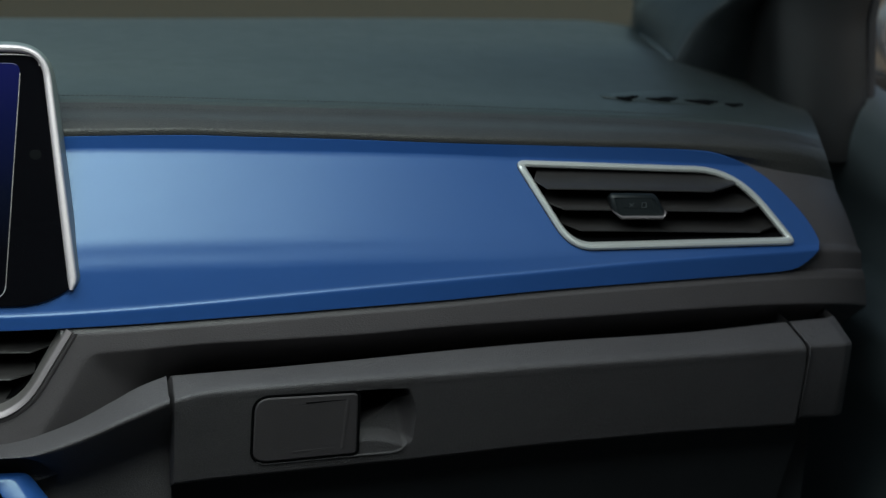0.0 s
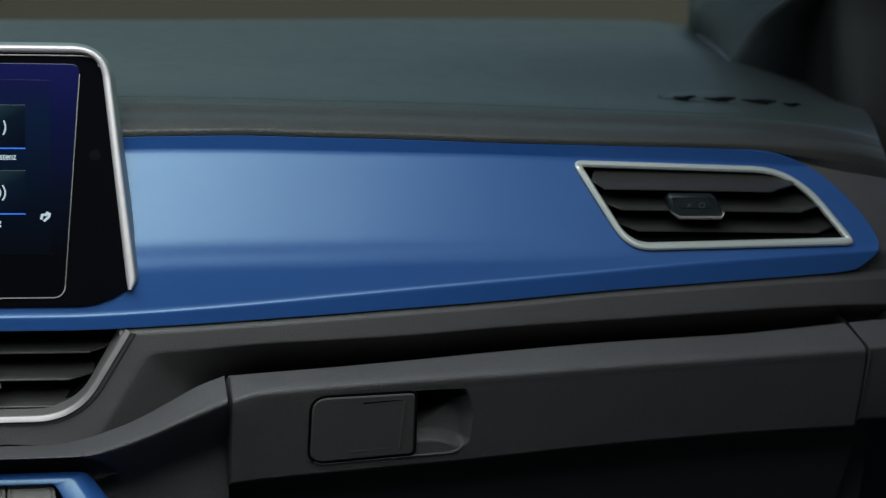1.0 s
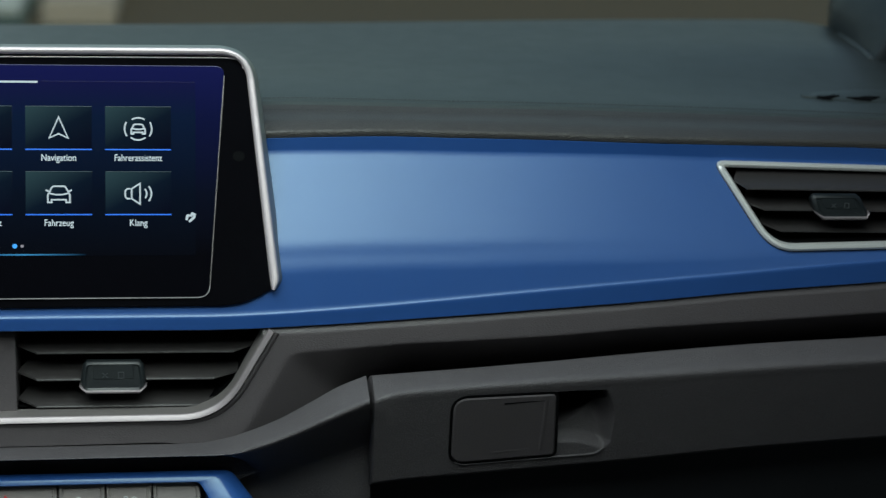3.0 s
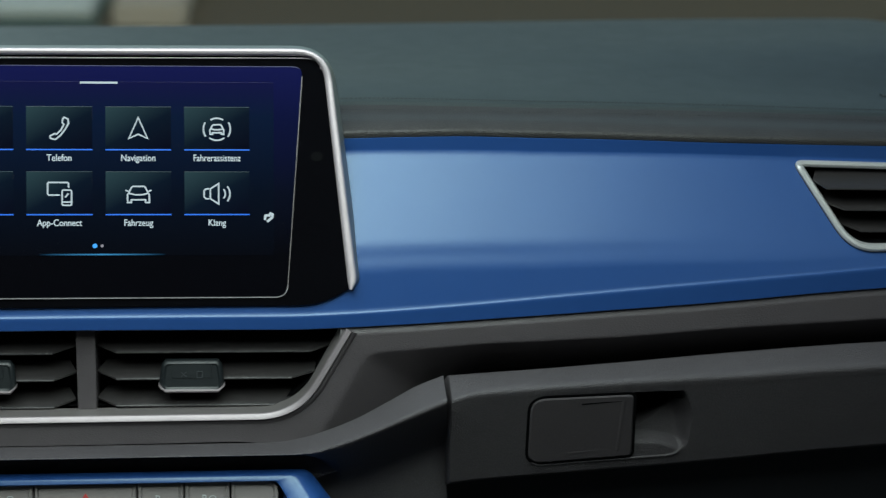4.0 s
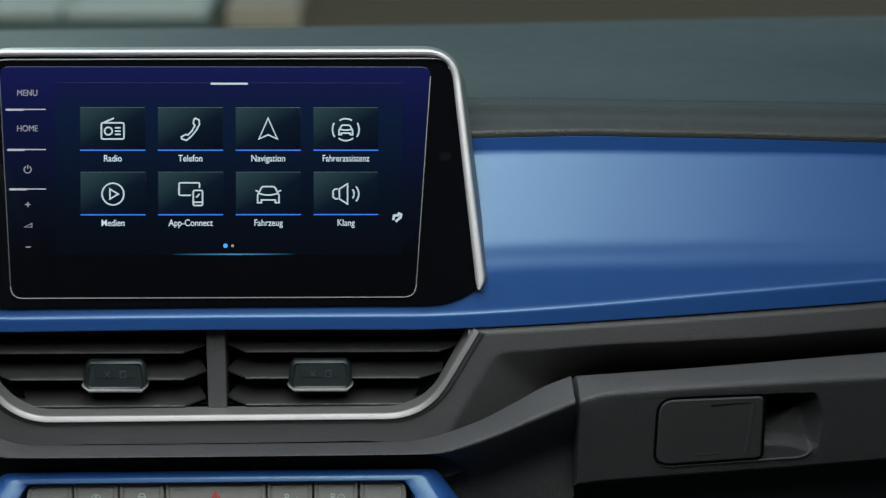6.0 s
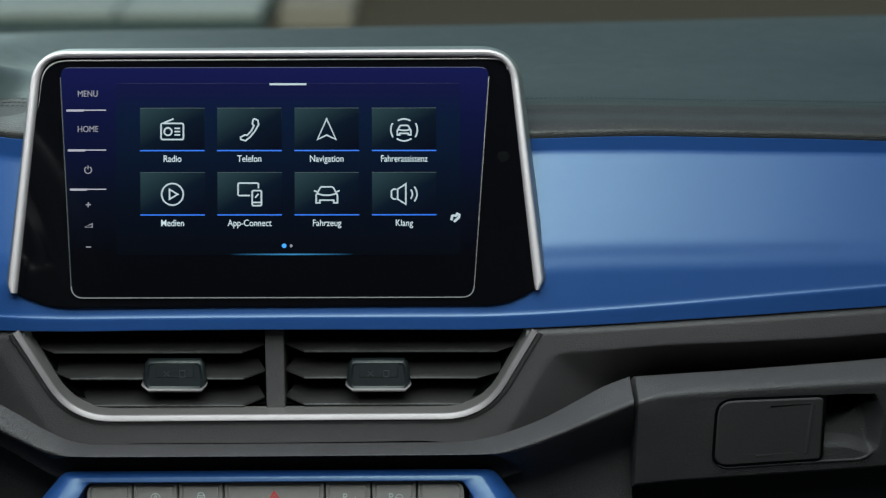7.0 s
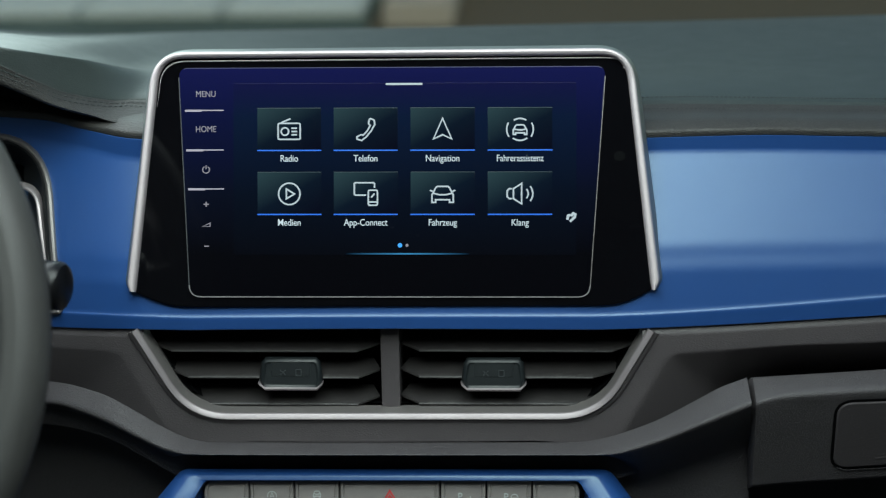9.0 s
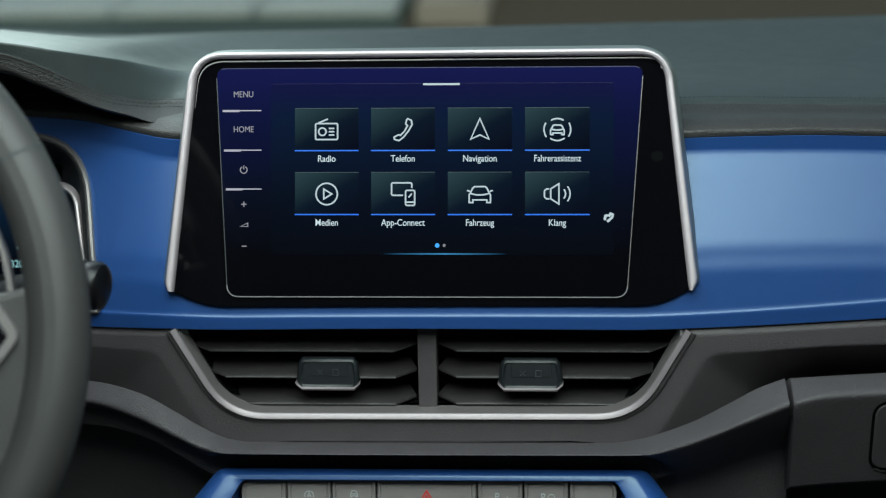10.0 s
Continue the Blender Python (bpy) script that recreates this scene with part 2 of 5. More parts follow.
def inside(x, z, outline):
    hit, j = False, len(outline) - 1
    for i in range(len(outline)):
        (xi, zi), (xj, zj) = outline[i], outline[j]
        if (zi > z) != (zj > z) and x < (xj - xi) * (z - zi) / (zj - zi) + xi:
            hit = not hit
        j = i
    return hit


def shrunk(outline, d):
    """An outline moved inwards by d (outwards: minus)."""
    out, n = [], len(outline)
    area = sum(outline[i - 1][0] * outline[i][1] - outline[i][0] * outline[i - 1][1] for i in range(n))
    s = 1 if area > 0 else -1
    for i in range(n):
        a, p, b = outline[i - 1], outline[i], outline[(i + 1) % n]
        e1, e2 = (p - a), (b - p)
        if e1.length < 1e-7 or e2.length < 1e-7:
            e1 = e2 = b - a
        n1, n2 = Vector((-e1.y, e1.x)).normalized(), Vector((-e2.y, e2.x)).normalized()
        m = n1 + n2
        m = m / max(m.length_squared, 0.4) * 2
        out.append(p + m * d * s)
    return out


def net(rows, closed_u=False, closed_v=False, keep=None):
    """A bmesh over rows of points; keep(face centre) may leave faces out."""
    bm = bmesh.new()
    v = [[bm.verts.new(p) for p in r] for r in rows]
    nu, nv = len(rows), len(rows[0])
    for i in range(nu if closed_u else nu - 1):
        for j in range(nv if closed_v else nv - 1):
            q = (v[i][j], v[(i + 1) % nu][j], v[(i + 1) % nu][(j + 1) % nv], v[i][(j + 1) % nv])
            if keep and not keep((q[0].co + q[1].co + q[2].co + q[3].co) / 4):
                continue
            try:
                bm.faces.new(q)
            except ValueError:
                pass
    loose = [w for w in bm.verts if not w.link_faces]
    bmesh.ops.delete(bm, geom=loose, context="VERTS")
    return bm


def caps(bm, rows):
    """Close both ends of a net whose rows are outlines."""
    bm.verts.ensure_lookup_table()
    n = len(rows[0])
    bm.faces.new(bm.verts[:n])
    bm.faces.new(bm.verts[-n:])
    return bm


def plate(outline, front, back, bevel=0.0006, dome=0.0):
    """A solid plate in the x-z plane between y = front and y = back, with a bevelled front edge."""
    rings = [(outline, back), (outline, front + bevel), (shrunk(outline, bevel * 0.3), front + bevel * 0.3), (shrunk(outline, bevel), front)]
    rows = [[(p[0], y, p[1]) for p in o] for o, y in rings]
    return caps(net(rows, closed_v=True), rows)


def box(x0, x1, y0, y1, z0, z1, bevel=0.0):
    bm = bmesh.new()
    bmesh.ops.create_cube(bm, size=1, matrix=Matrix.Translation(((x0 + x1) / 2, (y0 + y1) / 2, (z0 + z1) / 2)) @ Matrix.Diagonal((x1 - x0, y1 - y0, z1 - z0, 1)))
    if bevel:
        bmesh.ops.bevel(bm, geom=bm.edges[:], offset=bevel, segments=2, profile=0.6, affect="EDGES")
    return bm


def ribbon(lines, width, y=-0.0006, thick=0.0003, closed=False):
    """Flat strokes in the x-z plane: each line a list of (x, z); one raised strip per line."""
    bm = bmesh.new()
    for ln in lines:
        ring = closed or (len(ln) > 2 and (Vector(ln[0]) - Vector(ln[-1])).length < 1e-6)
        p = [Vector(q) for q in ln]
        if ring and (p[0] - p[-1]).length < 1e-6:
            p.pop()
        rows, n = [], len(p)
        for i in range(n):
            a = p[i - 1] if (i or ring) else p[i]
            b = p[(i + 1) % n] if (i < n - 1 or ring) else p[i]
            d1, d2 = (p[i] - a), (b - p[i])
            d1 = d1.normalized() if d1.length > 1e-9 else d2.normalized()
            d2 = d2.normalized() if d2.length > 1e-9 else d1
            m = Vector((-(d1 + d2).y, (d1 + d2).x))
            m = m.normalized() / max(0.5, ((d1 + d2).length / 2)) * width / 2
            l, r = p[i] + m, p[i] - m
            rows.append([bm.verts.new(c) for c in ((l.x, y, l.y), (r.x, y, r.y), (r.x, y + thick, r.y), (l.x, y + thick, l.y))])
        for i in range(n if ring else n - 1):
            a, b = rows[i], rows[(i + 1) % n]
            for j in range(4):
                bm.faces.new((a[j], b[j], b[(j + 1) % 4], a[(j + 1) % 4]))
        if not ring:
            bm.faces.new(rows[0])
            bm.faces.new(rows[-1])
    return bm


def arc(cx, cz, r, a0, a1, n=14):
    return [(cx + r * math.cos(radians(mixed(a0, a1, i / n))), cz + r * math.sin(radians(mixed(a0, a1, i / n)))) for i in range(n + 1)]


def tube(points, radius, n=10, squash=1.0):
    """A round bar along points; radius: one number or one for each point."""
    rows = []
    p = [Vector(q) for q in points]
    for i, c in enumerate(p):
        d = (p[min(i + 1, len(p) - 1)] - p[max(i - 1, 0)]).normalized()
        s = d.cross(Vector((0, 0, 1)))
        s = s.normalized() if s.length > 1e-4 else Vector((1, 0, 0))
        u = s.cross(d).normalized()
        r = radius[i] if isinstance(radius, (list, tuple)) else radius
        rows.append([c + s * (r * math.cos(2 * math.pi * j / n)) + u * (r * squash * math.sin(2 * math.pi * j / n)) for j in range(n)])
    return caps(net(rows, closed_v=True), rows)


def text(name, words, size, at, material, parent, bold=0.0, deep=0.0002, tilt=90, aspect=0.86):
    """Words in the built-in font as a mesh, centred at a place in the parent's frame, facing the cabin."""
    cu = bpy.data.curves.new(name, "FONT")
    cu.body, cu.size, cu.align_x, cu.align_y = words, size, "CENTER", "CENTER"
    cu.offset, cu.extrude = bold, deep
    ob = bpy.data.objects.new(name, cu)
    me = bpy.data.meshes.new_from_object(ob)
    bpy.data.objects.remove(ob)
    me.transform(pose(*at, tilt, 0, 0) @ Matrix.Diagonal((aspect, 1, 1, 1)))
    me.materials.clear()
    me.materials.append(material)
    return link(name, me, parent, "", True)
# ---------------------------------------------------------------- the lines of the dashboard
MID = -0.0085  # the car's centre line


def bow(x):
    """How far the dashboard's front stands forward, from the middle to the doors."""
    q = max(0.0, abs(x + 0.0075) - 0.12) / 0.22
    return 0.018 + 0.055 * (1 - math.exp(-(q ** 1.5)))


z_glass = spline((-0.60, 1.020), (-0.41, 1.011), (-0.31, 1.004), (-0.21, 1.006), (0.0, 1.009), (0.17, 1.012), (0.48, 1.019), (0.66, 1.021))
z_seam = spline((-0.60, 1.020), (-0.21, 1.026), (-0.17, 1.025), (0.158, 1.0230), (0.217, 1.0205), (0.273, 1.0175), (0.405, 1.0118), (0.494, 1.0082), (0.58, 1.005), (0.70, 0.998))
z_top = spline((-0.400, 1.0250), (-0.260, 1.0220), (-0.229, 1.0210), (-0.203, 1.0160), (-0.168, 1.0110), (0.149, 1.0110), (0.214, 1.0100), (0.268, 1.0070), (0.324, 1.0040), (0.396, 1.0000), (0.482, 0.9970), (0.543, 0.9955), (0.700, 0.9910))
z_edge = spline((-0.400, 1.0112), (-0.254, 1.0092), (-0.206, 1.0042), (-0.170, 0.9982), (0.150, 1.0022), (0.214, 1.0002), (0.287, 0.9962), (0.397, 0.9912), (0.455, 0.9882), (0.700, 0.9792))
z_soft = spline((-0.30, 0.934), (-0.19, 0.934), (0.16, 0.942), (0.285, 0.938), (0.44, 0.932), (0.70, 0.936))
z_ridge = spline((-0.30, 0.905), (0.0, 0.908), (0.150, 0.9085), (0.212, 0.9092), (0.322, 0.9127), (0.430, 0.9180), (0.536, 0.9252), (0.70, 0.9345))
z_low = spline((-0.300, 0.8945), (-0.220, 0.8955), (-0.158, 0.8976), (-0.100, 0.8987), (0.000, 0.8994), (0.152, 0.8990), (0.206, 0.8987), (0.278, 0.8990), (0.325, 0.8999), (0.385, 0.9017), (0.469, 0.9067), (0.548, 0.9110), (0.602, 0.9142), (0.700, 0.9205))
# outline of the blue panel, which closes to a point beside the outer vent
blue_top = spline((0.543, 0.9955), (0.5824, 0.9930), (0.6040, 0.9873), (0.6248, 0.9768), (0.6432, 0.9614), (0.6567, 0.9446), (0.6600, 0.9375))
blue_low = spline((0.602, 0.9142), (0.6403, 0.9178), (0.6514, 0.9243), (0.6584, 0.9330), (0.6600, 0.9375))
# lower lines: underside of the moulding, upper and lower edge of the grained band
z_mould = spline((-0.40, 0.860), (-0.229, 0.857), (-0.202, 0.852), (-0.176, 0.840), (-0.158, 0.832), (-0.140, 0.8262), (-0.122, 0.8246), (0.104, 0.8266), (0.125, 0.8302), (0.157, 0.840), (0.178, 0.850), (0.192, 0.860), (0.215, 0.867), (0.324, 0.869), (0.396, 0.872), (0.482, 0.875), (0.605, 0.884), (0.70, 0.889))
z_band = spline((-0.40, 0.860), (-0.229, 0.857), (-0.202, 0.852), (-0.176, 0.840), (-0.158, 0.830), (-0.140, 0.823), (-0.122, 0.821), (0.104, 0.823), (0.125, 0.8262), (0.139, 0.8302), (0.157, 0.8367), (0.1784, 0.8472), (0.1976, 0.8568), (0.2135, 0.8620))
z_lip = spline((-0.40, 0.850), (-0.229, 0.846), (-0.199, 0.838), (-0.174, 0.827), (-0.156, 0.820), (-0.137, 0.818), (0.111, 0.8192), (0.1238, 0.8193), (0.1448, 0.8240), (0.1674, 0.8312), (0.1901, 0.8396), (0.2135, 0.8482))
z_box_top = spline((0.215, 0.853), (0.271, 0.853), (0.329, 0.854), (0.401, 0.857), (0.489, 0.861), (0.572, 0.864), (0.656, 0.871), (0.70, 0.874))
z_box_edge = spline((0.215, 0.8436), (0.2196, 0.8450), (0.2254, 0.8466), (0.2326, 0.8484), (0.2428, 0.8494), (0.27, 0.8497), (0.325, 0.8498), (0.396, 0.8503), (0.482, 0.8530), (0.564, 0.8560), (0.652, 0.8602), (0.70, 0.862))
z_box_low = spline((0.215, 0.7748), (0.290, 0.7743), (0.368, 0.7754), (0.490, 0.7820), (0.573, 0.7862), (0.700, 0.7914))

VENT_RIM = rounded([(0.4440, 0.9876, 0.009), (0.6060, 0.9815, 0.030), (0.6450, 0.9350, 0.010), (0.4800, 0.9326, 0.017)], 8)
MIDDLE_RIM = rounded([(-0.1703, 0.8970, 0), (-0.1375, 0.8395, 0.026), (0.1205, 0.8410, 0.026), (0.1528, 0.8976, 0)], 10)
DIALS_RIM = rounded([(-0.490, 1.0300, 0.030), (-0.2266, 1.0085, 0.034), (-0.2140, 0.905, 0.006), (-0.505, 0.905, 0.006)], 8)
DIALS_RIM = [p.lerp(q, k / n) for p, q in zip(DIALS_RIM, DIALS_RIM[1:] + DIALS_RIM[:1]) for n in [max(1, int((q - p).length / 0.006))] for k in range(n)]


def face_y(x, z):
    """The forward place of the dashboard's front at a height, with soft creases."""
    hs = [z_low(x), z_ridge(x), z_soft(x), z_edge(x), z_top(x)]
    for i in range(1, 5):
        hs[i] = max(hs[i], hs[i - 1] + 0.001)
    hs.insert(2, min(hs[1] + 0.0009, hs[2] - 0.0004))
    ys = [-0.0360, -0.0366, -0.0356, -0.0318, 0.001, 0.000]
    w = 0.0005 + 0.013 * max(0.0, 1 - abs(z - hs[3]) / 0.022)
    w = min(w, 0.0003 + 0.50 * max(0.0, z - hs[2] - 0.0010))
    return bow(x) + float(np.mean(np.interp([z - w, z - w / 2, z, z + w / 2, z + w], hs, ys)))


# ---------------------------------------------------------------- dashboard
dashboard = thing("dashboard", (0.15, 0.30, 0.60), "dark grey soft-touch car dashboard with satin blue trim", "dashboard")
BENT.append(dashboard)


x_end = spline((0.60, 0.705), (0.887, 0.703), (0.913, 0.699), (0.95, 0.692), (0.987, 0.679), (1.015, 0.664), (1.03, 0.649))


def wrapped(row, x):
    """Bend a row near the door so that the dashboard ends in a rounded edge."""
    if x <= 0.56:
        return row
    w = (x - 0.56) / 0.14
    out = []
    for _, y, z in row:
        xe = x_end(z) + 0.008 + 0.34 * max(0.0, y - 0.07) - 0.030 * (max(0.0, y - 0.15) / 0.27) ** 1.7
        out.append((mixed(0.56, xe, w), y + 0.022 * w ** 5, z - 0.012 * w ** 4))
    return out


def pad_row(x):
    b, zs, zt, zg = bow(x), z_seam(x), z_top(x), z_glass(x)
    drop, q = step(x, 0.585, 0.69) * 0.036, step(x, 0.54, 0.66)
    pts = [(0.475, zg - 0.02 - drop * 0.5), (0.46, zg - drop * 0.5), (0.36, zg + 0.004 - drop), (0.26, zg + 0.008 - drop), (b + 0.10, zs + 0.0045), (b + 0.062, zs + 0.002), (b + 0.050, zs), (b + 0.047, zs - 0.0020), (b + 0.045, zs - 0.0012),
           (b + 0.034, zs - 0.0045), (b + 0.008, zt + 0.0085), (b - 0.004 + 0.005 * q, zt + 0.004 - 0.003 * q), (b - 0.003 + 0.0042 * q, zt - 0.0005 - 0.006 * q), (b + 0.016 - 0.0135 * q, zt - 0.003 - 0.012 * q)]
    f = fillet(pts, [0, 0.010, 0.04, 0.05, 0.03, 0.006, 0.0012, 0.0008, 0.0012, mixed(0.008, 0.030, step(x, 0.60, 0.69)), mixed(0.006, 0.020, step(x, 0.60, 0.69)), 0.002, 0.001, 0], 3)
    return wrapped([(x, p[0], p[1]) for p in f], x)


def turned(row, dy=0.05):
    return [(p[0] + 0.0015, p[1] + dy, p[2] - 0.004) for p in row]


XS = spread(-0.62, -0.30, 8) + spread(-0.30, 0.56, 116)[1:] + spread(0.56, 0.70, 30)[1:]
pad_rows = [pad_row(x) for x in XS]
pad_rows.append(turned(pad_rows[-1]))
part("top_pad", net([r[:27] for r in pad_rows]), PAD, dashboard, "grey-green soft pad with fine grain")
part("leather_band", net([r[26:] for r in pad_rows]), LEATHER, dashboard, "dark leatherette band below the seam")

# rows of stitching along the seam
def stitches(y_of, z_of, x0, x1, pitch=0.0030, length=0.0021):
    bm = bmesh.new()
    x = x0
    while x < x1:
        a, c = Vector((x, y_of(x), z_of(x))), Vector((x + length, y_of(x + length), z_of(x + length)))
        d = (c - a) / 2
        side = Vector((0, 0.0003, 0.0001))
        top = Vector((0, -0.00005, 0.00032))
        ring = [a - side, a + side, c + side, c - side]
        lo = [bm.verts.new(v) for v in ring]
        hi = [bm.verts.new(v + top + (d * 0.3 if i < 2 else -d * 0.3)) for i, v in enumerate(ring)]
        bm.faces.new(hi)
        for i in range(4):
            bm.faces.new((lo[i], lo[(i + 1) % 4], hi[(i + 1) % 4], hi[i]))
        x += pitch
    return bm


for dy, dz in ((0.0555, 0.0010), (0.0385, -0.0031)):
    tagged(part("stitching", stitches(lambda x, o=dy: bow(x) + o, lambda x, o=dz: z_seam(x) + o, -0.20, 0.60), THREAD, dashboard, "row of dark stitches"), kind="stuff")


z_fascia = spline((0.150, 0.8818), (0.175, 0.8820), (0.233, 0.8825), (0.279, 0.8816), (0.324, 0.8813), (0.395, 0.8836), (0.480, 0.8862), (0.603, 0.8920), (0.687, 0.8957))


def hollow(x, z):
    """How far the lower half of the moulding falls back below its lit edge."""
    side = x if x > MID else 2 * MID - x
    a, c = 1.2 * (z_fascia(side) - z), 0.85 * (side - 0.152 - 0.56 * (z - 0.8622))
    k = 0.0026
    s = -k * math.log(math.exp(-max(-0.3, a) / k) + math.exp(-max(-0.3, c) / k))
    return (mixed(0.50, 1.25, step(x, 0.185, 0.250)) if x > MID else 0.25) * (s + math.sqrt(s * s + 0.0000006)) / 2


# the shell behind the blue panel and the moulding under it
def shell_row(x):
    zt, zl, zm, b = z_top(x), z_low(x), z_mould(x) - 0.0022 * step(abs(x - MID), 0.085, 0.12) - 0.020 * step(x, 0.135, 0.185), bow(x)
    row = [(x, face_y(x, z) + 0.003, z) for z in spread(zt - 0.0015, zl + 0.001, 40)]
    for z in spread(zl, zm, 60):
        row.append((x, b - 0.0358 - 0.0024 * min(1.0, (zl - z) / 0.0046) + hollow(x, z), z))
    row += [(x, b - 0.026 + hollow(x, zm), zm - 0.0012), (x, b + 0.035, zm - 0.003), (x, b + 0.04, zm - 0.04)]
    return wrapped(row, x)


FX = spread(-0.42, 0.56, 440) + spread(0.56, 0.70, 60)[1:]
hole_a, hole_b, hole_c = shrunk(VENT_RIM, 0.0022), shrunk(MIDDLE_RIM, 0.0020), shrunk(DIALS_RIM, 0.0015)
hole_d = [Vector((x, 1.0 + 0.966 * z)) for x, z in ((-0.1650, -0.0790), (-0.150, -0.0858), (-0.138, -0.0880), (0.128, -0.0866), (0.1408, -0.0822), (0.1502, -0.0765), (0.136, 0.060), (-0.154, 0.060))]  # behind the touchscreen
shell_rows = [shell_row(x) for x in FX]
shell_rows.append(turned(shell_rows[-1]))
part("moulding", net(shell_rows, keep=lambda c: not (inside(c.x, c.z, hole_a) and c.y < 0.12) and not (inside(c.x, min(c.z, 0.8900), hole_b) and c.z < 0.9006) and not inside(c.x, c.z, hole_c) and not inside(c.x, c.z, hole_d)), PLASTIC, dashboard, "smooth dark grey plastic moulding")


# the blue panel
def blue_row(x):
    top = blue_top(x) if x > 0.543 else z_top(x)
    low = blue_low(x) if x > 0.602 else z_low(x)
    keys = [low, z_ridge(x), z_ridge(x) + 0.0009, z_soft(x), z_edge(x), top]
    for i in range(1, 6):
        keys[i] = min(max(keys[i], keys[i - 1] + 0.0002), max(top, keys[i - 1] + 0.0002))
    zs = []
    for (a, c), n in zip(zip(keys, keys[1:]), (8, 4, 16, 22, 8)):
        zs += spread(a, c, n)[:-1]
    zs.append(keys[-1])
    row = [(x, face_y(x, zs[0]) + 0.004, zs[0] + 0.0004), (x, face_y(x, zs[0]) - 0.0022, zs[0])]
    row += [(x, face_y(x, z) - 0.003, z + (0.0006 if i == 0 else 0) - (0.0006 if i == len(zs) - 1 else 0)) for i, z in enumerate(zs)]
    return row + [(x, face_y(x, zs[-1]) - 0.0022, zs[-1]), (x, face_y(x, zs[-1]) + 0.004, zs[-1] - 0.0004)]


part("trim_panel", net([blue_row(x) for x in spread(-0.33, 0.60, 420) + spread(0.60, 0.6598, 60)[1:]], keep=lambda c: not inside(c.x, c.z, hole_a) and not inside(c.x, c.z, hole_c) and not inside(c.x, c.z, hole_d)), BLUE, dashboard, "satin metallic blue trim panel with a sharp crease")


# grained band and lower face, which stand nearer to the seats than the trim above them
def pulled(p, s=0.974):
    return SEATS + (Vector(p) - SEATS) * (s - 0.005)


def band_row(x):
    b, zb, zl = bow(x), z_band(x), z_lip(x)
    open_mid, left = 1 - step(abs(x - MID), 0.128, 0.160), step(-x, 0.12, 0.17)
    pts = [(b - 0.010, zb - 0.040), (b - 0.016, zb - 0.0062), (b - 0.045 + 0.013 * left, zl - 0.0053 * left), (mixed(b - 0.025 + 0.019 * left, b - 0.036, open_mid), zl - mixed(0.020, 0.004, open_mid)), (mixed(b + 0.008 + 0.024 * left, b + 0.01, open_mid), zl - mixed(0.05, 0.010, open_mid)),
           (mixed(b + 0.014 + 0.014 * left, b + 0.012, open_mid), 0.72), (b + 0.06, 0.64)]
    lean = 0.125 * step(x, 0.17, 0.2135)
    return [pulled((x + lean * max(0.0, p[0] - b + 0.045) * (p[1] < zl + 0.001), p[0], p[1])) for p in fillet(pts, [0, 0.002, 0.006, 0.006, 0.01, 0.02, 0], 5)]


part("grained_band", net([band_row(x) for x in spread(-0.42, 0.2135, 220)]), GRAINED, dashboard, "grained black plastic band and lower face")
# knee panel takes the dark base for the shade under the lid
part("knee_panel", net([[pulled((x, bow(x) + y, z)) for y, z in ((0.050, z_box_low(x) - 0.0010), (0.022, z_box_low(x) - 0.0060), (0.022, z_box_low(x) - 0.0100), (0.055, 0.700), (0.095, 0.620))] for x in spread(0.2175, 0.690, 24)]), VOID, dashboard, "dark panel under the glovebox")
# box added behind the lid so that the gaps above it read dark
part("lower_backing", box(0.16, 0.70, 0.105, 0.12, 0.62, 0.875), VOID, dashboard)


# end cap beside the door, behind a slanted gap
x_gap = spline((0.780, 0.674), (0.801, 0.6715), (0.839, 0.6670), (0.859, 0.663), (0.878, 0.650))


x_side = spline((0.780, 0.7090), (0.804, 0.7070), (0.821, 0.7050), (0.8637, 0.6954), (0.880, 0.6880))


def end_row(x):
    b = bow(x)
    w = (x - 0.656) / 0.0405
    d = 0.004 * step(w, 0.75, 1.0) ** 2
    pts = [(b + 0.03, z_box_top(x) - 0.02), (b - 0.010 + d, z_box_top(x)), (b - 0.035 + d, z_box_edge(x) - d * 0.2), (b - 0.0075 + d, 0.7955), (b + 0.03, 0.788)]
    return [pulled((mixed(x_gap(p[1]) + 0.0005, x_side(p[1]), w), p[0], p[1])) for p in fillet(pts, [0, 0.003, 0.003, 0.004, 0], 4)]


part("end_cap", net([[(p[0], p[1] + 0.03, p[2]) for p in end_row(0.656)]] + [end_row(x) for x in spread(0.656, 0.6965, 20)] + [[(p[0] + 0.001, p[1] + 0.04, p[2]) for p in end_row(0.6965)]]), GRAINED, dashboard, "grained end cap beside the door")

part("cap_edge", tube([(p[0] + 0.0004, p[1] - 0.0002, p[2]) for p in end_row(0.656)[5:-2]], 0.0009, 8), GRAINED, dashboard, "rounded edge of the end cap")

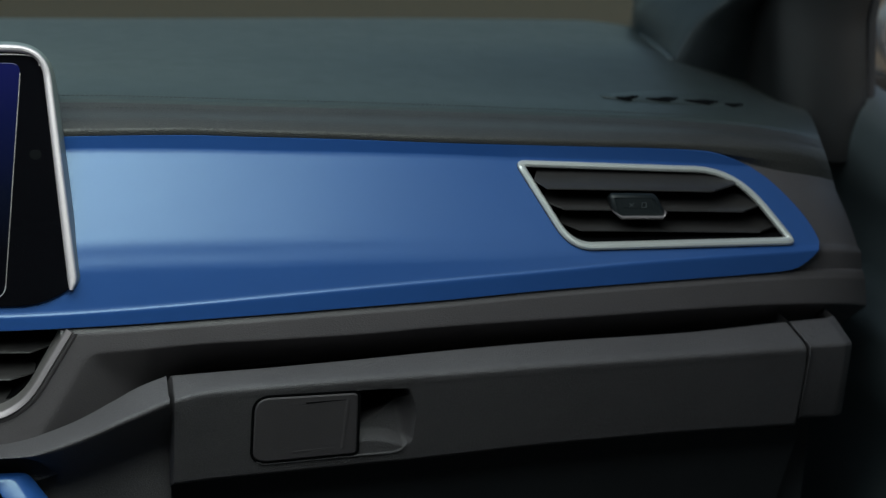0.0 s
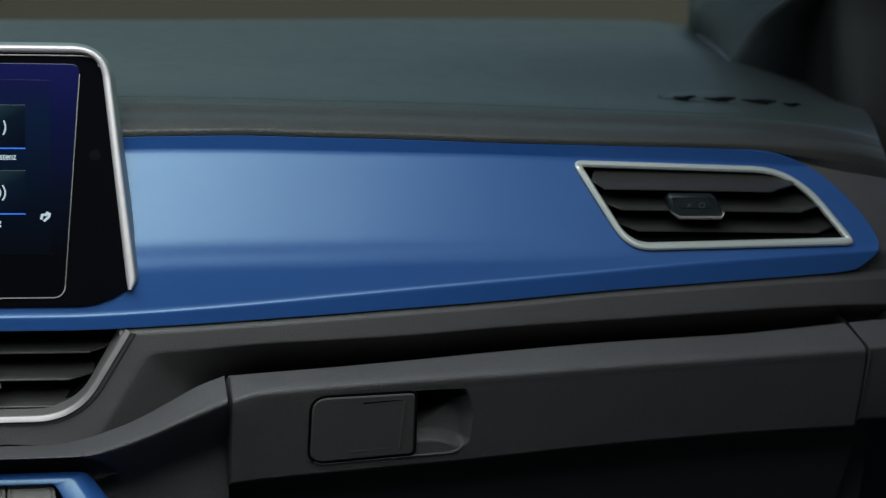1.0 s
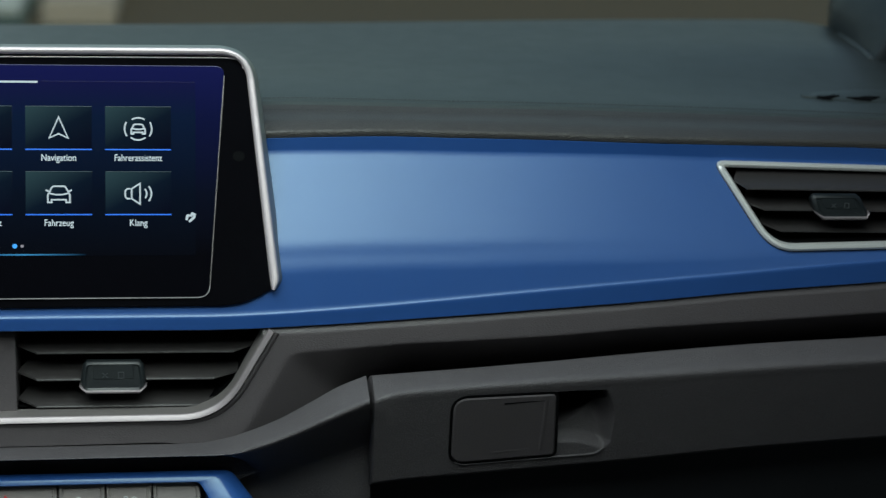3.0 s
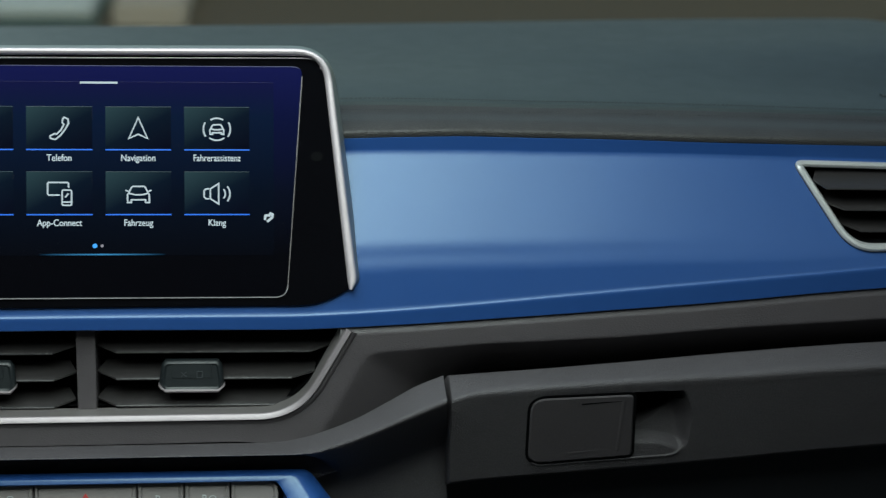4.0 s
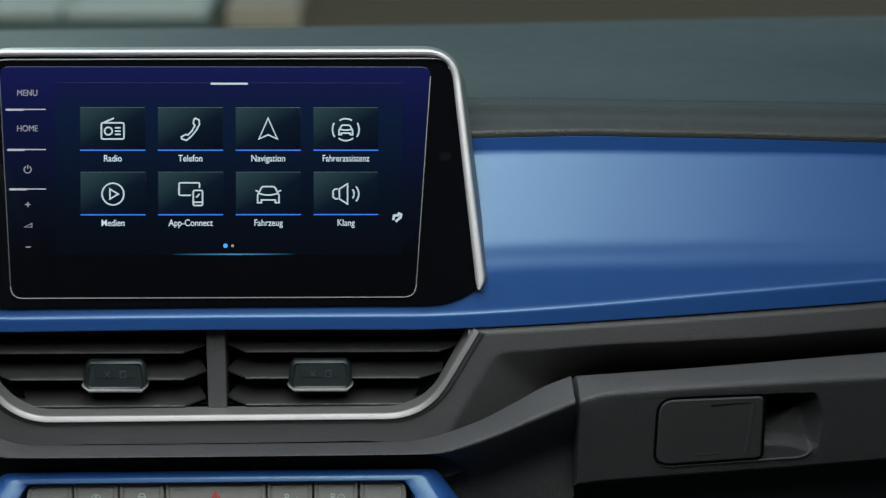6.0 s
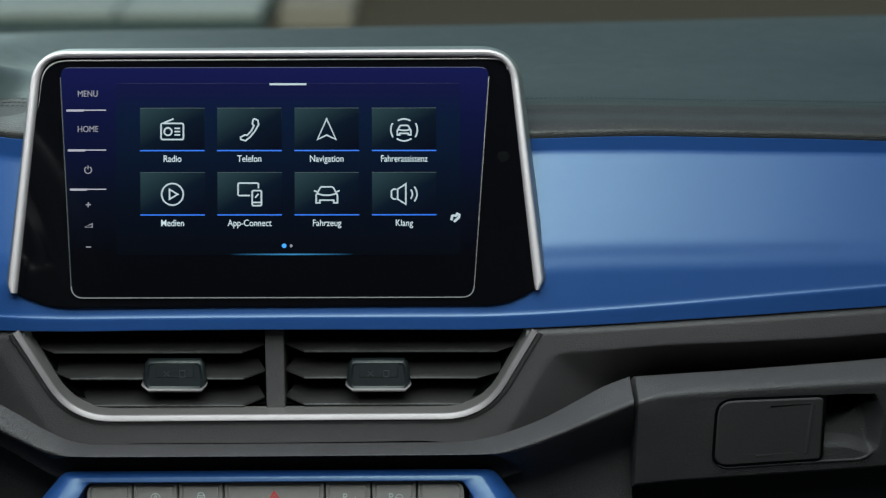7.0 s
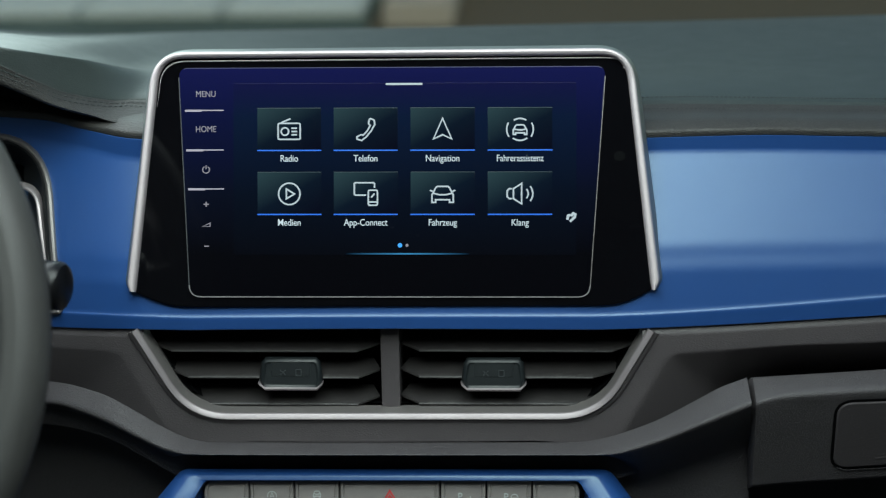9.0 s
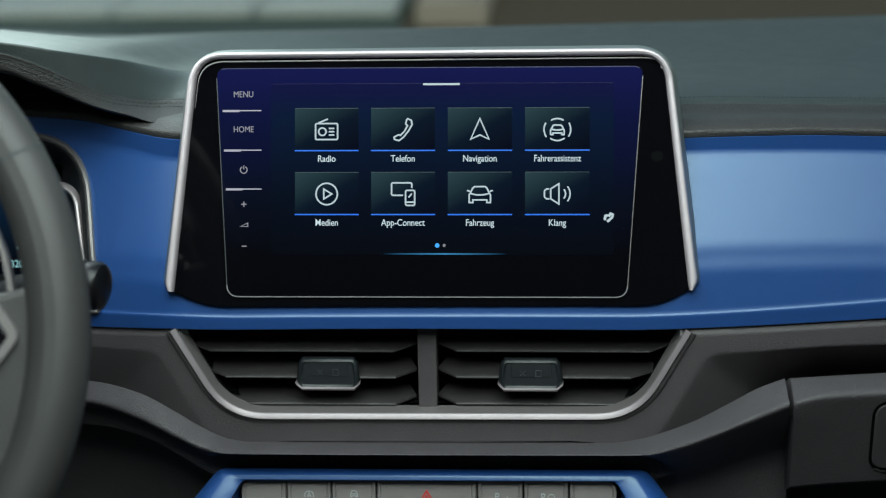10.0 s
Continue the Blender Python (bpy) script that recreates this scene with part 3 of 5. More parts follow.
# raised hood over the instruments
z_crest = spline((-0.60, 1.086), (-0.42, 1.086), (-0.2741, 1.0728), (-0.2393, 1.0670), (-0.2122, 1.0560), (-0.1995, 1.0484), (-0.1889, 1.0420), (-0.1773, 1.0362), (-0.150, 1.0305))
z_join = spline((-0.60, 1.079), (-0.42, 1.079), (-0.2751, 1.0661), (-0.2576, 1.0607), (-0.2405, 1.0534), (-0.2256, 1.0440), (-0.2186, 1.0387), (-0.2116, 1.0350), (-0.2031, 1.0308), (-0.1880, 1.0263), (-0.1704, 1.0259), (-0.150, 1.0255))
z_brim = spline((-0.60, 1.068), (-0.42, 1.068), (-0.2762, 1.0547), (-0.2588, 1.0481), (-0.2414, 1.0409), (-0.2243, 1.0334), (-0.2074, 1.0274), (-0.1990, 1.0249), (-0.1872, 1.0204), (-0.1629, 1.0136), (-0.150, 1.0110))


def hood_at(x):
    """Crest, seam and brim of the hood in the plane of its depth and height."""
    return (Vector((mixed(0.018, 0.120, step(x, -0.245, -0.16)), z_crest(x))), Vector((mixed(0.0195, 0.071, step(x, -0.245, -0.175)), z_join(x))), Vector((mixed(0.020, 0.030, step(x, -0.24, -0.16)), z_brim(x))))


def hood_row(x):
    (c, s, _), t = hood_at(x), step(x, -0.24, -0.16)
    pts = [(0.44, z_glass(x) + 0.001), (0.30, mixed(1.026, 1.013, t)), (0.16, mixed(c.y - 0.020, 1.031, t)), tuple(c), tuple(s + (c - s) * 0.14 + Vector((-0.0006, 0.0005)) * t), tuple(s), (s.x - 0.0004, s.y - 0.0036)]
    return [(x, p[0], p[1]) for p in fillet(pts, [0, 0.08, 0.05, mixed(0.002, 0.03, step(x, -0.212, -0.180)), 0.003, 0.0008, 0], 5)]


def fascia_row(x):
    c, s, b = hood_at(x)
    d = b - s
    n = Vector((d.y, -d.x)).normalized()
    n = -n if n.y < 0 else n
    pts = [tuple(s + Vector((-0.0002, -0.0036))), tuple(s + d * 0.04 - n * 0.0012), tuple(s + d * 0.10 + n * 0.0010), tuple(s + d * 0.20), tuple(b), (b.x + 0.010, b.y - 0.004), (0.09, b.y - mixed(0.010, 0.008, step(x, -0.24, -0.16)))]
    return [(x, p[0], p[1]) for p in fillet(pts, [0, 0.0004, 0.0012, 0.002, 0.003, 0.002, 0], 4)]


hood_xs = spread(-0.62, -0.30, 12) + spread(-0.30, -0.152, 90)[1:]
part("instrument_hood", net([hood_row(x) for x in hood_xs]), PAD, dashboard, "raised hood over the instruments")
part("hood_fascia", net([fascia_row(x) for x in hood_xs]), LEATHER, dashboard, "stitched front edge of the hood")


def on_fascia(x, o):
    c, s, b = hood_at(x)
    return s.lerp(b, o * (1 - 0.45 * step(x, -0.215, -0.175)))


for o in (0.15, 0.32, 0.55):
    tagged(part("hood_stitching", stitches(lambda x, o=o: on_fascia(x, o).x - 0.0002, lambda x, o=o: on_fascia(x, o).y + 0.0003, -0.33, -0.160), THREAD, dashboard, "row of dark stitches"), kind="stuff")

# ---------------------------------------------------------------- touchscreen
touchscreen = thing("touchscreen", (0, 0, 1.0), "wide touchscreen in a silver frame, showing its lit menu", "screen", turn=-15)


def frame_rows():
    """The silver frame: an outer and an inner line, and the section between them."""
    out = fillet([(-0.1715, -0.0785), (-0.1742, -0.0740), (-0.1566, 0.0702), (0.1408, 0.0720), (0.1592, -0.0715), (0.1540, -0.0780)], [0, 0.003, 0.025, 0.025, 0.004, 0], 12)
    inn = fillet([(-0.1660, -0.0795), (-0.1655, -0.0760), (-0.1500, 0.0640), (0.1345, 0.0648), (0.1500, -0.0735), (0.1508, -0.0775)], [0, 0.003, 0.015, 0.015, 0.003, 0], 12)
    rows = []
    for o, i in zip(out, inn):
        m = lambda t: o * (1 - t) + i * t
        rows.append([(p.x, y, p.y) for p, y in ((m(0.02), 0.030), (m(0.0), 0.0105), (m(0.04), 0.0068), (m(0.16), 0.0030), (m(0.32), -0.0006), (m(0.40), -0.0024), (m(0.50), -0.0039), (m(0.66), -0.0044), (m(0.84), -0.0040), (m(0.95), -0.0029), (m(1.0), -0.0012), (m(1.01), 0.006))])
    return rows


rows = frame_rows()
part("frame", net([r[5:] for r in rows]), SILVER, touchscreen, "satin silver frame, open at the bottom", local=True)
part("housing", net([r[:6] for r in rows]), HOUSING, touchscreen, "grey outer side of the frame", local=True)
inner = fillet([(-0.1522, 0.0340), (-0.1488, 0.0622), (0.1326, 0.0634), (0.1338, 0.0568)], [0, 0.0150, 0.0130, 0], 12)
part("inner_edge", tube([(p.x, 0.0004, p.y) for p in inner], [0.00006 + 0.00040 * step(p.y, 0.044, 0.061) for p in inner], 8), SILVER, touchscreen, "thin bright line inside the frame", local=True)
part("sensor_window", plate([Vector((0.1312 + 0.0036 * math.cos(a), 0.0035 + 0.0030 * math.sin(a))) for a in (2 * math.pi * j / 24 for j in range(24))], 0.0008, 0.002, 0.00003), SENSOR, touchscreen, "faint round sensor window in the bezel", local=True)
back_outline = rounded([(-0.1668, -0.0800, 0.002), (-0.1510, -0.0868, 0.010), (-0.138, -0.0892, 0.01), (0.128, -0.0878, 0.012), (0.1420, -0.0830, 0.010), (0.1518, -0.0772, 0.002), (0.1365, 0.0655, 0.016), (-0.1550, 0.0650, 0.016)], 6)
part("bezel", plate(back_outline, 0.0010, 0.030, 0.0012), GLOSS, touchscreen, "glossy black bezel", local=True)
glass_outline = rounded([(-0.1388, 0.0582, 0.006), (0.1226, 0.0584, 0.006), (0.1128, -0.0820, 0.007), (-0.1322, -0.0823, 0.007)], 6)
panel = part("glass", plate(glass_outline, 0.0, 0.004, 0.0005), PANEL, touchscreen, "dark glass glowing violet along its top", local=True)
edge_line = [tuple(p) for p in shrunk(glass_outline, -0.0002)]
# highlight on the lower edge, laid on as a pale strip
part("edge_glint", ribbon([edge_line[14:28]], 0.0006, y=-0.0002, thick=0.001), EDGE, touchscreen, "thin lower edge of the glass, its glint put into a pale colour", local=True)
# same edge in darker tones: the sides' weaker highlight put into the colour
for side_line, shade in (([edge_line[13], edge_line[14]], SILVER_DIM), ([edge_line[27], edge_line[0]], MARK)):
    part("side_edge_glint", ribbon([side_line], 0.0005, y=-0.0002, thick=0.001), shade, touchscreen, "side edge of the glass, its weaker glint put into the colour", local=True)
display = part("display", plate(rounded([(-0.105, 0.0484, 0.001), (0.105, 0.0484, 0.001), (0.105, -0.0566, 0.001), (-0.105, -0.0566, 0.001)], 2), -0.0002, 0.001, 0.0001), ACTIVE, touchscreen, "lit menu page with eight tiles", local=True)

S = 0.00092  # stroke width of the icons
CELL = [-0.0706, -0.0236, 0.0235, 0.0707]
ROW = [0.0200, -0.0192]


def box_line(x0, x1, z0, z1, r=0.0012):
    o = [tuple(p) for p in rounded([(x0, z0, r), (x1, z0, r), (x1, z1, r), (x0, z1, r)], 3)]
    return o + [o[0]]


def car_front(s):
    """A car seen from the front, as strokes."""
    body = [(-5.2, -5.2), (-5.2, -0.6), (-4.6, 0.6), (-3.4, 3.6), (-2.6, 4.4), (2.6, 4.4), (3.4, 3.6), (4.6, 0.6), (5.2, -0.6), (5.2, -5.2), (3.4, -5.2), (3.4, -3.6), (-3.4, -3.6), (-3.4, -5.2), (-5.2, -5.2)]
    return [[(x * s, z * s) for x, z in body], [(-4.4 * s, 0.2 * s), (-1.6 * s, -0.6 * s), (1.6 * s, -0.6 * s), (4.4 * s, 0.2 * s)]]


def icon_strokes():
    s = 0.00100
    radio = [box_line(-0.0068, 0.0068, -0.0058, 0.0040, 0.0010), arc(-0.0026, -0.0010, 0.0023, 0, 360, 20), [(0.0014, 0.0010), (0.0048, 0.0010)], [(0.0014, -0.0010), (0.0048, -0.0010)], [(0.0014, -0.0030), (0.0048, -0.0030)], [(-0.0050, 0.0044), (0.0008, 0.0068)]]
    phone = [[(3.0, 6.8), (5.2, 5.8), (5.6, 3.2), (3.6, -0.4), (0.6, -4.2), (-2.4, -6.6), (-5.2, -5.8), (-5.4, -4.4), (-2.6, -3.0), (-1.6, -3.4), (1.0, -0.8), (2.8, 2.6), (1.8, 3.6), (2.2, 6.0), (3.0, 6.8)]]
    phone = [[(x * s, z * s) for x, z in ln] for ln in phone]
    arrow = [[(0, 0.0068), (0.0056, -0.0058), (0, -0.0032), (-0.0056, -0.0058), (0, 0.0068)]]
    assist = [[(x * 1.10, z * 0.84) for x, z in ln] for ln in car_front(0.00072)] + [arc(0, -0.0006, 0.0072, 58, 122, 8), arc(0, 0.0004, 0.0072, 232, 308, 8), arc(0, 0, 0.0081, -34, 30, 8), arc(0, 0, 0.0081, 150, 214, 8)]
    media = [arc(0, 0, 0.0066, 0, 360, 28), [(-0.0018, 0.0030), (0.0032, 0), (-0.0018, -0.0030), (-0.0018, 0.0030)]]
    connect = [[(0.0054, 0.0036), (0.0054, 0.0062), (0.0048, 0.0068), (-0.0064, 0.0068), (-0.0070, 0.0062), (-0.0070, -0.0002), (-0.0064, -0.0008), (0.0002, -0.0008)], box_line(0.0016, 0.0072, -0.0070, 0.0022, 0.0010), [(0.0018, -0.0050), (0.0070, -0.0050)], [(0.0034, -0.0022), (0.0054, 0.0002)]]
    car = [[(x * 1.06, z * 0.86) for x, z in ln] for ln in car_front(0.00118)] + [[(-0.0078, 0.0022), (-0.0060, 0.0014)], [(0.0078, 0.0022), (0.0060, 0.0014)]]
    sound = [[(-0.0048, 0.0030), (-0.0066, 0.0030), (-0.0078, 0.0018), (-0.0078, -0.0018), (-0.0066, -0.0030), (-0.0048, -0.0030)], [(-0.0040, 0.0030), (0.0010, 0.0062), (0.0010, -0.0062), (-0.0040, -0.0030), (-0.0040, 0.0030)], arc(0.0008, 0, 0.0042, -42, 42, 8), arc(0.0008, 0, 0.0070, -40, 40, 10)]
    return [radio, phone, arrow, assist, media, connect, car, sound]


NAMES = ["Radio", "Telefon", "Navigation", "Fahrerassistenz", "Medien", "App-Connect", "Fahrzeug", "Klang"]
for i, (strokes, word) in enumerate(zip(icon_strokes(), NAMES)):
    cx, cz = CELL[i % 4], ROW[i // 4]
    tile_mat = gradient_screen("lit_tile", [(0.0, (0.0008, 0.002, 0.008)), (0.45, (0.0018, 0.007, 0.016)), (1.0, (0.020, 0.048, 0.056))], "Z", cz - cx * -0.0 - 0.016, cz + 0.022, 1.0, slant=-0.55)
    ra = [q for q in tile_mat.node_tree.nodes if q.type == "MAP_RANGE"][-1]
    ra.inputs["From Min"].default_value, ra.inputs["From Max"].default_value = cz - 0.55 * cx - 0.020, cz - 0.55 * cx + 0.023
    tile = part("tile", plate([Vector(p) for p in ((cx - 0.0196, cz + 0.0133), (cx + 0.0196, cz + 0.0133), (cx + 0.0196, cz - 0.0122), (cx - 0.0196, cz - 0.0122))], -0.0003, 0.0005, 0.00005), tile_mat, display, local=True)
    part("icon", ribbon([[(cx + x, cz + z) for x, z in ln] for ln in strokes], S), ICON, tile, "white line icon", local=True)
    part("tile_edge", ribbon([[(cx - 0.0196, cz + 0.0133), (cx + 0.0196, cz + 0.0133)]], 0.0003, y=-0.0004), TILE_EDGE, tile, local=True)
    part("underline", ribbon([[(cx - 0.0197, cz - 0.0126), (cx + 0.0197, cz - 0.0126)]], 0.0008), BLUELINE, tile, "glowing blue line", local=True)
    text("caption", word, 0.0058, (cx, -0.0006, cz - 0.0177), LABEL, tile, bold=0.00002, aspect=0.80 if len(word) > 12 else 0.84)

part("page_bar", ribbon([[(-0.0112, 0.0478), (0.0112, 0.0478)]], 0.0012), ICON, display, local=True)
part("page_dot", ribbon([arc(-0.0026, -0.0507, 0.0007, 0, 360, 12)], 0.0014), DOTBLUE, display, "blue dot", local=True)
part("page_dot", ribbon([arc(0.0017, -0.0507, 0.0005, 0, 360, 12)], 0.0008), KEYLABEL, display, local=True)
part("glow_bar", ribbon([[(-0.036, -0.0559), (0.040, -0.0559)]], 0.0009), GLOWBAR, display, "blue glow along the foot of the page", local=True)
part("pointer_icon", ribbon([[(0.0995, -0.0352), (0.1000, -0.0325), (0.1015, -0.0322)], [(0.1010, -0.0362), (0.1040, -0.0335), (0.1043, -0.0318), (0.1030, -0.0312), (0.1018, -0.0330)]], 0.0015), ICON, display, local=True)

KX = -0.1220
for word, z in (("MENU", 0.0419), ("HOME", 0.0204)):
    text("key_label", word, 0.0053, (KX, -0.0004, z), KEYLABEL, panel)
for z, x0 in ((0.0321, -0.1350), (0.0078, -0.1342), (-0.0161, -0.1331)):
    part("key_line", ribbon([[(x0, z - 0.0002), (x0 + 0.0105, z - 0.0002)]], 0.0013, y=-0.0004), KEYLINE, panel, local=True)
    part("key_line", ribbon([[(x0 + 0.0100, z), (-0.1110, z)]], 0.0007, y=-0.0004), KEYLINE, panel, local=True)
part("power_symbol", ribbon([arc(KX, -0.0043, 0.0021, 120, 420, 18), [(KX, -0.0040), (KX, -0.0016)]], 0.0006, y=-0.0004), KEYLABEL, panel, local=True)
part("plus_symbol", ribbon([[(KX - 0.0016, -0.0255), (KX + 0.0016, -0.0255)], [(KX, -0.0271), (KX, -0.0239)]], 0.0007, y=-0.0004), KEYLABEL, panel, local=True)
part("volume_symbol", ribbon([[(KX - 0.0022, -0.0392), (KX + 0.0024, -0.0392), (KX + 0.0024, -0.0370), (KX - 0.0022, -0.0392)]], 0.0005, y=-0.0004), KEYLABEL, panel, local=True)
part("minus_symbol", ribbon([[(KX - 0.0014, -0.0513), (KX + 0.0016, -0.0513)]], 0.0007, y=-0.0004), KEYLABEL, panel, local=True)
# ---------------------------------------------------------------- air vents


def rim_strip(outline, y_of, width, depth, closed=True, lift=0.0):
    """A chrome rim along an outline: rounded front, sides that go back into the dashboard."""
    inn = shrunk(outline, width)
    rows = []
    for o, i in zip(outline, inn):
        y = y_of(o[0], o[1]) - lift
        sec = ((0.0, depth), (0.0, 0.0005), (0.12, -0.0012), (0.45, -0.0020), (0.8, -0.0014), (1.0, 0.0004), (1.02, 0.0035))
        rows.append([(mixed(o[0], i[0], t), y + d, mixed(o[1], i[1], t)) for t, d in sec])
    return net(rows, closed_u=closed)


def slat(front, tips, z, y, run, drop, back=0.005, thick=0.0012, fall=0.0, sweep=None):
    """A vent blade: a straight front edge between slanted corners, pivots at its tips, a shorter back edge."""
    outline = [(0.0, *front), (0.03, front[0] - 0.0004, front[1] + 0.0004), (0.20, mixed(front[0], tips[0], 0.46), mixed(front[1], tips[1], 0.46)), (0.40, mixed(front[0], tips[0], 0.97), mixed(front[1], tips[1], 0.97)), (0.44, *tips), (0.52, tips[0] + 0.0008, tips[1] - 0.0008), (1.0, tips[0] + back, tips[1] - back)]
    x0, x1 = tips
    rows = []
    for k, a, b in outline:
        lift = -thick * 0.45 if k == 0 else 0.0
        rows.append((a, b, y + run * k, z + drop * k + lift))
    for k, a, b in reversed(outline):
        rows.append((a, b, y + run * k, z + drop * k - thick))
    grid = [[(x, yy + (sweep(x) if sweep else 0.0), zz - fall * (x - x0) / (x1 - x0)) for x in spread(a, b, 6)] for a, b, yy, zz in rows]
    bm = net(grid, closed_u=True)
    bm.verts.ensure_lookup_table()
    n = len(outline)
    for e in (0, 6):
        for i in range(n - 1):
            bm.faces.new([bm.verts[q * 7 + e] for q in (i, i + 1, 2 * n - 2 - i, 2 * n - 1 - i)])
    return bm


def thumb_tab(parent, cx, z, y, w, h, skew=0.0):
    """The sliding tab on the middle blade, with a bright strip along its lower edge."""
    def o(scale_x, z0, z1, sh):
        k, hh = w / 2 * scale_x, z1 - z0
        ring = [(-0.80, 1.0), (0.80, 1.0), (0.93, 0.86), (1.0, 0.34), (0.95, 0.12), (0.82, 0.0), (-0.82, 0.0), (-0.95, 0.12), (-1.0, 0.34), (-0.93, 0.86)]
        return [(cx + k * a + sh * (1 - 2 * q) * 0.8, z0 + hh * q) for a, q in ring]
    front, back = o(0.98, z - h / 2, z + h / 2, skew), o(0.92, z - h / 2 + 0.003, z + h / 2 + 0.001, skew)
    pts = [Vector(p) for p in front]
    lean = lambda zz: 0.28 * (zz - (z - h / 2))
    rings = [(shrunk(pts, 0.0005), 0.0), (shrunk(pts, 0.0012), -0.0009), (shrunk(pts, 0.0024), -0.0013), (shrunk(pts, 0.0036), -0.0006)]
    rows = [[(p[0], y + 0.009 + lean(p[1]), p[1] - 0.0040) for p in back], [(p[0], y + 0.0010 + lean(p[1]), p[1]) for p in pts]] + [[(p[0], y + d + lean(p[1]), p[1]) for p in o] for o, d in rings]
    tab = part("tab", caps(net(rows, closed_v=True), rows), TAB, parent, "dark slider tab")
    strip = []
    for a, up, tall in ((-1.0, 0.0052, 0.0008), (-0.96, 0.0036, 0.0016), (-0.80, 0.0, 0.0030), (0.80, 0.0, 0.0030), (0.96, 0.0036, 0.0016), (1.0, 0.0052, 0.0008)):
        x, zz = cx + w / 2 * a + 0.8 * skew * (1 - 2 * up / h), z - h / 2 + up - 0.0006
        strip.append([(x, y + 0.006, zz + 0.0008), (x, y + 0.0012, zz), (x, y - 0.0006, zz + tall * 0.3), (x, y - 0.0012, zz + tall * 0.62), (x, y - 0.0008, zz + tall), (x, y + 0.004, zz + tall + 0.0002)])
    part("bright_strip", caps(net(strip, closed_v=True), strip), VENT_SILVER, tab, "silver strip")
    inner = rounded([(cx - w * 0.30 + skew * 0.2, z - h * 0.06, 0.001), (cx + w * 0.30 + skew * 0.2, z - h * 0.06, 0.001), (cx + w * 0.30 - skew * 0.5, z + h * 0.42, 0.001), (cx - w * 0.30 - skew * 0.5, z + h * 0.42, 0.001)], 2)
    inset = plate(inner, -0.0010, 0.002, 0.0003)
    for v in inset.verts:
        v.co.y += y + lean(v.co.z)
    part("tab_inset", inset, TAB, tab, "raised inset")
    part("tab_mark", ribbon([[(cx - w * 0.16, z - h * 0.02), (cx - w * 0.08, z + h * 0.14)], [(cx - w * 0.16, z + h * 0.14), (cx - w * 0.08, z - h * 0.02)], box_line(cx + w * 0.08, cx + w * 0.16, z - h * 0.04, z + h * 0.16, 0.0003)], 0.0005, y=y - 0.0013 + 0.14 * h), MARK, tab)
    return tab


# centre vents: one U-shaped rim, two outlets with a post between them
middle_vent = thing("centre_air_vent", (MID, 0.03, 0.84), "twin centre air vent with black slats in a silver U-shaped rim", "air vent")
u_rows = []
u_in = shrunk(MIDDLE_RIM, 0.0031)
u_in[0], u_in[-1] = MIDDLE_RIM[0] + u_in[1] - MIDDLE_RIM[1], MIDDLE_RIM[-1] + u_in[-2] - MIDDLE_RIM[-2]
for o, i in zip(MIDDLE_RIM, u_in):
    w = 0.0006 + 0.0016 * step(o[1], 0.850, 0.892)
    sec = ((-0.0001, 0.030), (0.0, 0.0026), (0.0001, -0.0004), (0.0003, -0.0011), (0.0006, -0.0014), (0.0009, -0.0013), (0.0033, 0.0002), (0.0037, 0.0006), (0.0039, 0.0016), (0.0039 + 0.5 * w, 0.0070), (0.0039 + w, 0.0130))
    u_rows.append([(mixed(o[0], i[0], t / 0.0031), -0.0212 + d + 0.0015 * step(o[1], 0.8925, 0.8985), mixed(o[1], i[1], t / 0.0031)) for t, d in sec])
part("rim", net([r[:9] for r in u_rows]), VENT_SILVER, middle_vent, "satin silver U-shaped rim")
part("rim_throat", net([r[8:] for r in u_rows]), SILVER_DIM, middle_vent, "dull inner side of the rim")
lip = []
for o, i in zip(MIDDLE_RIM, u_in):
    d = 0.0015 * step(o[1], 0.8925, 0.8985)
    lip.append([(mixed(o[0], i[0], t / 0.0031), -0.0210 + y + d, mixed(o[1], i[1], t / 0.0031)) for t, y in ((0.0002, 0.004), (0.0001, 0.0008), (-0.0008, 0.0002), (-0.0026, 0.0006), (-0.0036, 0.0018), (-0.0040, 0.0060))])
part("rim_lip", net(lip), PLASTIC, middle_vent, "grey plastic lip round the rim")
vz = MIDDLE_RIM
rows = [[(p[0], -0.0030, p[1]) for p in shrunk(vz, 0.0042)], [(p[0], 0.000, p[1]) for p in shrunk(vz, 0.0044)], [(mixed(MID, p[0], 0.97), 0.060, mixed(0.868, p[1], 0.92)) for p in shrunk(vz, 0.004)]]
bm = net(rows, closed_v=True)
bm.verts.ensure_lookup_table()
bm.faces.new(bm.verts[2 * len(vz):])
# the duct's shade is put into its near-black colour
part("duct", bm, DEEP, middle_vent, "duct behind the slats, its shade put into a black colour")
part("post", box(-0.0163, -0.0046, -0.0105, 0.02, 0.8445, 0.9010, 0.0008), PLASTIC, middle_vent, "dark post between the outlets")
BLADES = {-1: ((0.8817, (-0.1480, -0.0309), (-0.1622, -0.0176)), (0.8642, (-0.1381, -0.0306), (-0.1523, -0.0176)), (0.8463, (-0.1246, -0.0311), (-0.1405, -0.0184))),
          1: ((0.8823, (0.0080, 0.1279), (-0.0044, 0.1422)), (0.8648, (0.0077, 0.1159), (-0.0046, 0.1337)), (0.8471, (0.0074, 0.1055), (-0.0048, 0.1234)))}
for side in (-1, 1):
    for z, front_edge, tips in BLADES[side]:
        part("slat", slat(front_edge, tips, z, -0.0100, 0.021, 0.0056), SLAT, middle_vent)
    thumb_tab(middle_vent, -0.0729 if side < 0 else 0.0541, 0.8669, -0.0150, 0.0408, 0.0200)

